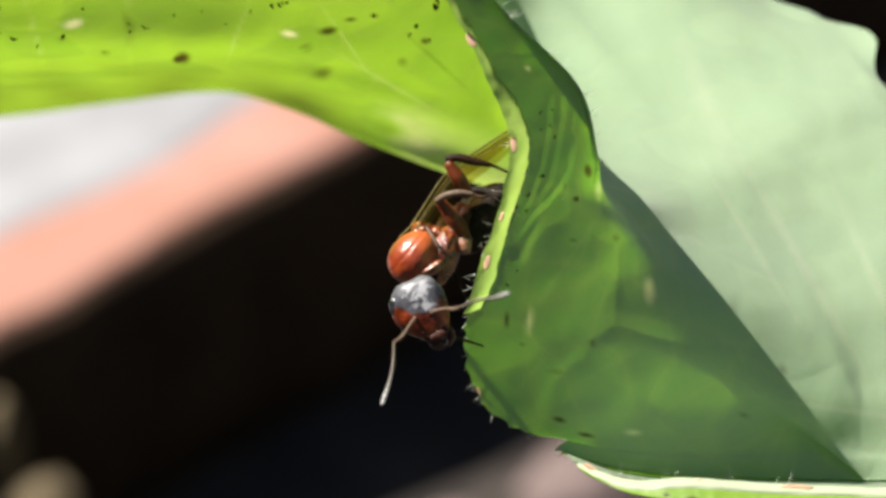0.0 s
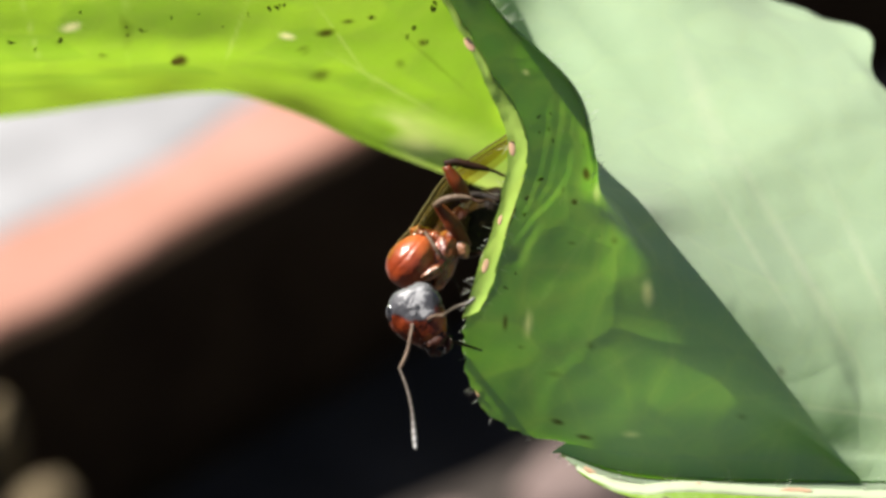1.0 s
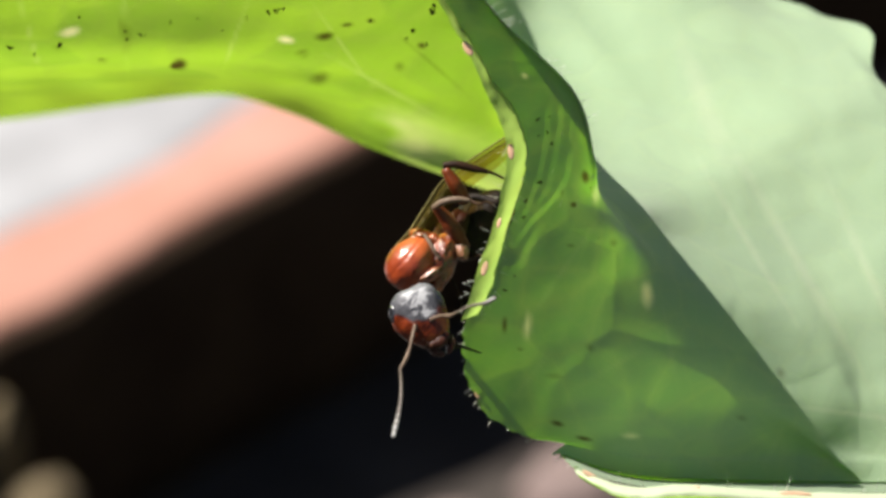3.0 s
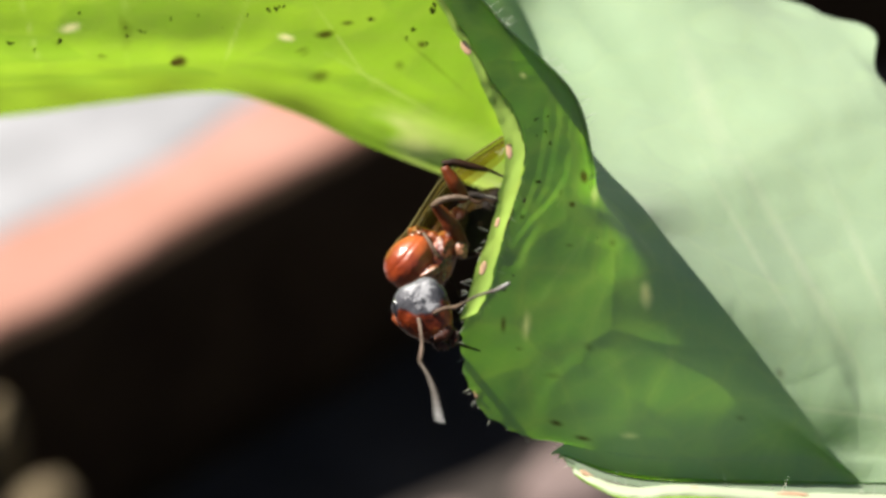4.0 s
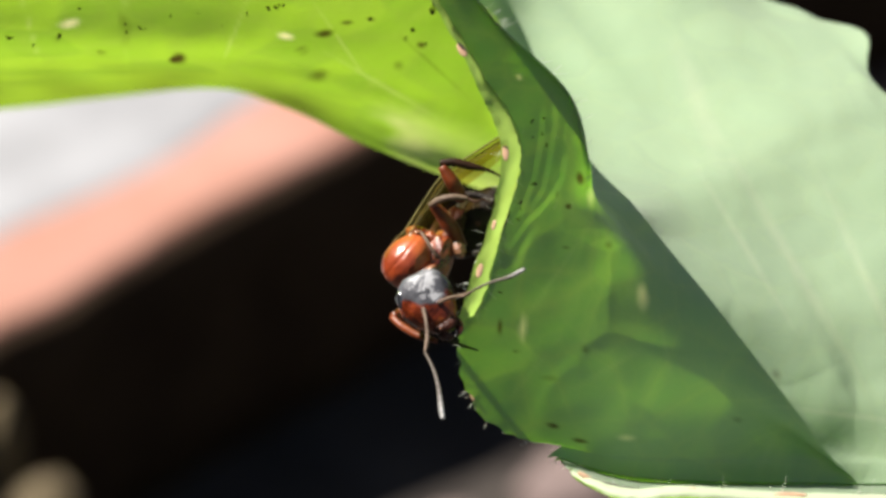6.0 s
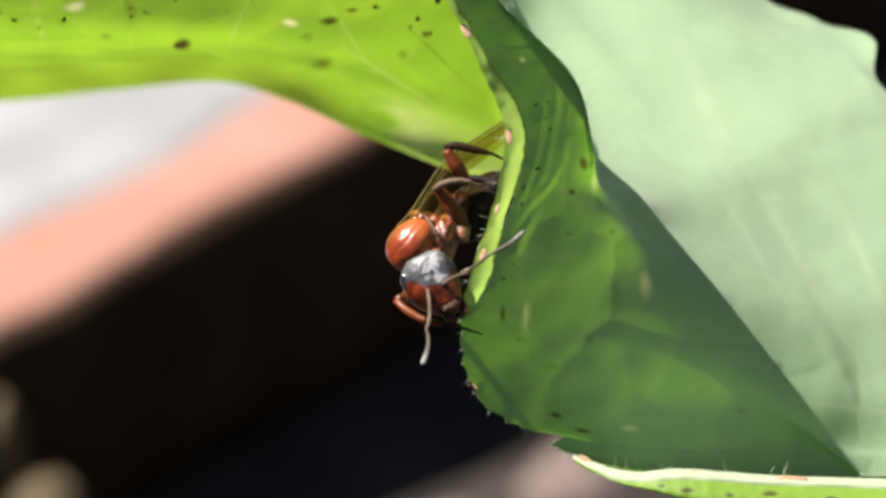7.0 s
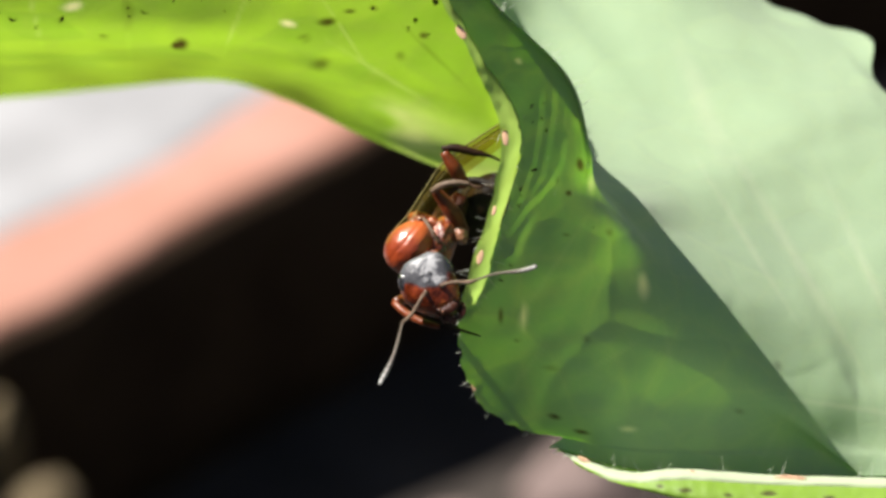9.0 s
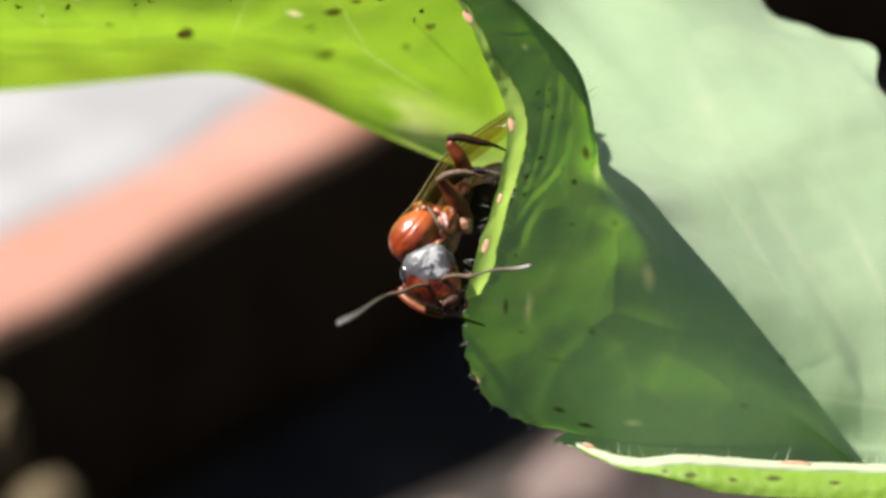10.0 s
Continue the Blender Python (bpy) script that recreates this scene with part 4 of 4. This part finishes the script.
NOD_A = [
    (0, 0, -0, -0, 0, 0), (0.5, -0.03, -0.04, -0, 0, 0), (1, -0.03, -0.06, -0, 0, 0), (1.5, -0.02, -0.06, -0, 0, 0),
    (2, -0, -0.04, -0, 0, 0), (2.5, 0.03, -0.04, -0.58, 0.49, 0.29), (4, 0.16, 0.07, -2.92, 2.43, 1.46), (4.5, 0.24, 0.12, -4.58, 3.82, 2.29),
    (5, 0.26, 0.16, -4.92, 4.1, 2.46), (5.5, 0.3, 0.21, -5.67, 4.72, 2.83), (6.8, 0.32, 0.32, -5.92, 4.93, 2.96), (7, 0.32, 0.32, -5.92, 4.93, 2.96),
    (7.5, 0.35, 0.33, -6, 5, 3), (8, 0.34, 0.32, -6, 5, 3),
]
NOD_B = [
    (8.5, 0.34, 0.33, -6, 5, 3), (9, 0.32, 0.33, -6, 5, 3), (9.5, 0.32, 0.28, -6, 5, 3), (10, 0.25, 0.27, -4.75, 3.96, 2.38),
]
NOD = NOD_A + NOD_B
# the left feeler: its elbow and tip; the other one: its tip
LEFT_A = [
    (0, -1.21, -2.3, -1.42, -3.78), (0.1, -1.17, -2.16, -1.46, -3.54), (0.2, -1.14, -2.16, -1.73, -3.47), (0.3, -1.35, -2.25, -2.08, -3.19),
    (0.4, -1.22, -2.57, -1.92, -4.2), (0.5, -1.25, -2.81, -1.76, -4.55), (0.6, -1.35, -2.71, -1.99, -4.41), (0.7, -1.4, -2.65, -2.19, -4.17),
    (0.8, -1.29, -2.89, -1.84, -4.62), (0.9, -1.19, -2.81, -1.6, -4.62), (1, -1.07, -2.94, -0.59, -4.9), (1.1, -1.29, -2.71, -1.49, -4.68),
    (1.2, -1.52, -2.77, -2.05, -4.47), (1.3, -1.6, -2.74, -2.25, -4.23),
]
LEFT_B = [
    (1.4, -1.46, -2.74, -2.13, -4.55), (1.5, -1.4, -2.86, -1.92, -4.68), (1.6, -1.36, -2.92, -1.84, -4.77), (1.7, -1.33, -2.91, -1.43, -4.76),
    (1.8, -1.04, -3.05, -0.62, -4.76), (1.9, -0.91, -3.02, -0.38, -4.72), (2, -0.86, -2.98, -0.2, -4.77), (2.1, -0.9, -3.05, -0.27, -4.77),
    (2.2, -1.04, -3.02, -0.86, -4.72), (2.3, -1.05, -2.86, -1.05, -4.55), (2.4, -0.91, -2.95, -0.48, -4.59), (2.5, -0.8, -2.94, 0.18, -4.55),
    (2.6, -0.69, -2.88, 0.08, -4.37), (2.7, -0.9, -2.92, -0.91, -4.37),
]
LEFT_C = [
    (2.9, -1.07, -2.91, -1.32, -4.45), (3.1, -0.97, -2.91, -0.76, -4.62), (3.3, -0.84, -2.88, -0.27, -4.55), (3.5, -1.01, -2.79, -0.97, -4.41),
    (3.7, -0.87, -2.79, -0.62, -4.48), (3.8, -0.86, -2.77, -0.55, -4.37), (3.9, -1.04, -2.44, -1.08, -3.71), (4, -0.58, -2.77, 0.01, -4.24),
    (4.1, -0.44, -2.85, 0.84, -4.24), (4.2, -0.46, -2.81, 0.66, -4.13), (4.3, -0.41, -2.7, 0.31, -4.3), (4.4, -0.41, -2.7, 0.6, -4.2),
    (4.5, -0.38, -2.84, 1, -3.99), (4.6, -0.32, -2.74, 0.77, -4.18),
]
LEFT_D = [
    (4.7, -0.55, -2.7, -0.06, -4.13), (4.8, -0.58, -2.63, -0.2, -3.9), (4.9, -0.48, -2.7, 0.81, -3.67), (5, -0.38, -2.51, -0.17, -3.36),
    (5.1, -0.29, -2.63, 0.67, -4.02), (5.2, -0.48, -2.86, 1.12, -3.62), (5.3, -0.48, -2.35, 0.14, -3.79), (5.4, -0.32, -2.65, 1.05, -3.79),
    (5.5, -0.31, -2.58, 0.48, -4.37), (5.6, -0.44, -2.81, 0.01, -4.59), (5.7, -0.52, -2.79, -0.22, -4.59), (5.9, -0.51, -2.58, -0.13, -4.27),
    (6.1, -0.37, -2.37, 0.22, -3.92), (6.3, -0.41, -2.44, -0.13, -3.99),
]
LEFT_E = [
    (6.5, -0.34, -2.23, 0.44, -3.71), (6.7, -0.2, -1.88, 0.29, -3.29), (6.8, -0.15, -1.77, 0.27, -3.09), (6.9, -0.27, -1.77, 0.03, -3.27),
    (7, -0.41, -1.99, -0.44, -2.77), (7.1, -0.44, -1.99, -0.55, -3.05), (7.2, -0.44, -1.98, -0.11, -3.38), (7.3, -0.41, -2.23, 0.59, -3.55),
    (7.4, -0.44, -1.99, -0.39, -3.09), (7.5, -0.38, -1.95, -0.17, -3.16), (7.6, -0.11, -1.98, 0.93, -3.38), (7.7, -0.15, -2.23, 0.88, -3.55),
    (7.8, -0.34, -2.16, 0.53, -3.78), (7.9, -0.32, -1.77, 0.13, -3.27),
]
LEFT_F = [
    (8, -0.27, -1.91, -0.11, -2.92), (8.1, -0.11, -2.16, 0.81, -3.78), (8.2, -0.06, -2.3, 0.81, -3.78), (8.3, -0.2, -2.16, 0.48, -3.96),
    (8.4, -0.44, -2.3, -0.2, -3.96), (8.5, -0.69, -1.64, -0.97, -3.31), (8.6, -0.65, -2.16, -0.66, -3.96), (8.7, -0.79, -2.3, -0.9, -4.09),
    (8.8, -0.73, -1.88, -0.97, -3.69), (8.9, -0.97, -1.92, -1.25, -3.55), (9, -1, -1.81, -1.49, -3.29), (9.1, -0.87, -1.88, -1.04, -3.69),
    (9.2, -0.97, -1.52, -1.32, -2.81), (9.3, -0.8, -1.31, -1.36, -2.81),
]
LEFT_G = [
    (9.4, -0.98, -1.53, -1.59, -2.58), (9.5, -1.11, -1.66, -1.78, -2.42), (9.6, -1.08, -1.21, -2.05, -1.53), (9.7, -1.22, -1.99, -2.05, -3.67),
    (9.8, -1.04, -1.53, -1.94, -3.16), (10, -1.32, -1.11, -2.54, -1.81),
]
LEFT = LEFT_A + LEFT_B + LEFT_C + LEFT_D + LEFT_E + LEFT_F + LEFT_G
RIGHT_A = [
    (0, 1.67, -1.04), (0.1, 1.04, -0.76), (0.2, 0.86, -0.83), (0.3, 0.79, -0.83),
    (0.4, 1.64, -1.74), (0.5, 1.46, -1.42), (0.6, 0.79, -0.9), (0.7, 0.76, -0.9),
    (0.8, 1.52, -1.9), (0.9, 0.81, -1.18), (1, 0.81, -1.18), (1.1, 0.86, -1.04),
    (1.2, 1.4, -1.87), (1.3, 1.24, -1.46),
]
RIGHT_B = [
    (1.4, 0.76, -1.11), (1.5, 0.76, -0.83), (1.6, 0.76, -0.9), (1.7, 0.79, -0.77),
    (1.8, 0.9, -0.77), (1.9, 1.38, -1.4), (2, 0.79, -1.18), (2.1, 0.81, -1.11),
    (2.2, 1.28, -1.45), (2.3, 0.81, -1.08), (2.4, 0.81, -1.04), (2.5, 0.93, -1.04),
    (2.6, 1.04, -0.63), (2.7, 1.14, -0.94),
]
RIGHT_C = [
    (3, 1.35, -1.11), (3.3, 1.07, -0.83), (3.6, 1, -0.69), (3.8, 0.93, -0.59),
    (3.9, 1.52, -0.59), (4, 1.67, -0.81), (4.1, 1.7, -0.53), (4.2, 1.98, -0.91),
    (4.3, 1.87, -0.6), (4.4, 1.67, -0.27), (4.5, 1.8, -0.46), (4.6, 2.28, -1.07),
    (4.7, 1.74, -0.41), (4.8, 1.56, -0.27),
]
RIGHT_D = [
    (4.9, 1.59, -0.31), (5, 1.32, -0.31), (5.1, 2.13, -0.55), (5.2, 1.8, -0.17),
    (5.3, 2.06, -0.48), (5.4, 2.09, -0.27), (5.5, 1.91, -0.2), (5.6, 2.13, -0.63),
    (5.7, 1.95, -0.35), (6, 2.05, -0.41), (6.3, 2.26, -0.2), (6.6, 2.33, 0.01),
    (6.8, 2.44, 0.15), (6.9, 2.4, 0.07),
]
RIGHT_E = [
    (7, 2.02, 0.44), (7.1, 2.06, 0.25), (7.2, 1.56, 0.32), (7.3, 1.56, 0.25),
    (7.4, 2.44, -0.13), (7.5, 2.08, 0.32), (7.6, 2.23, 0.34), (7.7, 2.6, -0.46),
    (7.8, 2.02, 0.32), (7.9, 2.26, 0.2), (8, 2.56, -0.31), (8.1, 2.82, -0.81),
    (8.2, 2.53, -0.07), (8.3, 2.19, 0.15),
]
RIGHT_F = [
    (8.4, 2.67, -0.38), (8.5, 2.37, 0.07), (8.6, 2.19, 0.11), (8.7, 2.37, -0.45),
    (8.8, 2.47, -0.2), (8.9, 1.87, 0.25), (9, 2.33, -0.41), (9.1, 1.7, 0.25),
    (9.2, 1.81, 0.37), (9.3, 2.44, -0.49), (9.4, 2.3, -0.27), (9.5, 1.92, -0.03),
    (9.6, 1.49, 0.29), (9.7, 2.09, -0.95),
]
RIGHT_G = [
    (9.8, 2.4, -0.53), (10, 2.19, -0.38),
]
RIGHT = RIGHT_A + RIGHT_B + RIGHT_C + RIGHT_D + RIGHT_E + RIGHT_F + RIGHT_G


def between(rows, t):
    """The values of rows at t, on straight lines."""
    times = [r[0] for r in rows]
    return [float(np.interp(t, times, [r[i] for r in rows])) for i in range(1, len(rows[0]))]


PIVOT = Vector((3.03, -0.83, -0)) * MM


def swayed(x, y, rx, ry, rz):
    return Matrix.Translation(PIVOT + Vector((x, y, 0)) * MM) @ pose(0, 0, 0, rx, ry, rz) @ Matrix.Translation(-PIVOT)


def crept(x, y):
    return Matrix.Translation(Vector((x, y, 0.55)) * MM)


def nodded(x, y, rx, ry, rz):
    return Matrix.Translation((HEAD_AT + Vector((x, y, 0))) * MM) @ pose(0, 0, 0, rx, ry, rz + 20)


def aim(start, x, y, length):
    """The end of a piece of that length (mm) from start that shows at x, y, leaning to the viewer as far as it must."""
    flat = Vector((x - start.x, y - start.y, 0))
    if flat.length > length * 0.985:
        flat = flat.normalized() * length * 0.985
    return start + flat + Vector((0, 0, math.sqrt(length ** 2 - flat.length_squared)))


def along(start, end):
    d = (end - start).normalized()
    return Matrix.Translation(start * MM) @ Vector((0, 0, 1)).rotation_difference(d).to_matrix().to_4x4()


def feel(root, t, x, y, tip_x, tip_y):
    """The poses of a feeler's shaft and whip in the head's space."""
    to_head = (crept(*between(CREEP, t)) @ nodded(*between(NOD, t))).inverted()
    eye_to = to_head.inverted()
    start = (eye_to @ (root * MM)) / MM
    elbow = aim(start, x, y, SCAPE)
    tip = aim(elbow, tip_x, tip_y, LASH)
    a, b, c = ((to_head @ (v * MM)) / MM for v in (start, elbow, tip))
    return along(a, b), along(b, c)


def motions():
    walk(leaf, [(t, STAGE @ swayed(*q)) for t, *q in SWAY])
    walk(back_blade, [(t, swayed(*between(SWAY, t)).inverted() @ swayed(*q)) for t, *q in BACK_SWAY])
    walk(ant, [(t, STAGE @ crept(*q)) for t, *q in CREEP])
    walk(head, [(t, nodded(*q)) for t, *q in NOD])
    root, shaft, whip = feelers[0]
    bent = [(t, feel(root, t, *q)) for t, *q in LEFT]
    walk(shaft, [(t, m[0]) for t, m in bent])
    walk(whip, [(t, m[1]) for t, m in bent])
    root, shaft, whip = feelers[1]
    bent = []
    for t, x, y in RIGHT:
        start = (crept(*between(CREEP, t)) @ nodded(*between(NOD, t)) @ (root * MM)) / MM
        bent.append((t, feel(root, t, start.x + 0.36 * (x - start.x), start.y + 0.36 * (y - start.y) - 0.04, x, y)))
    walk(shaft, [(t, m[0]) for t, m in bent])
    walk(whip, [(t, m[1]) for t, m in bent])


motions()
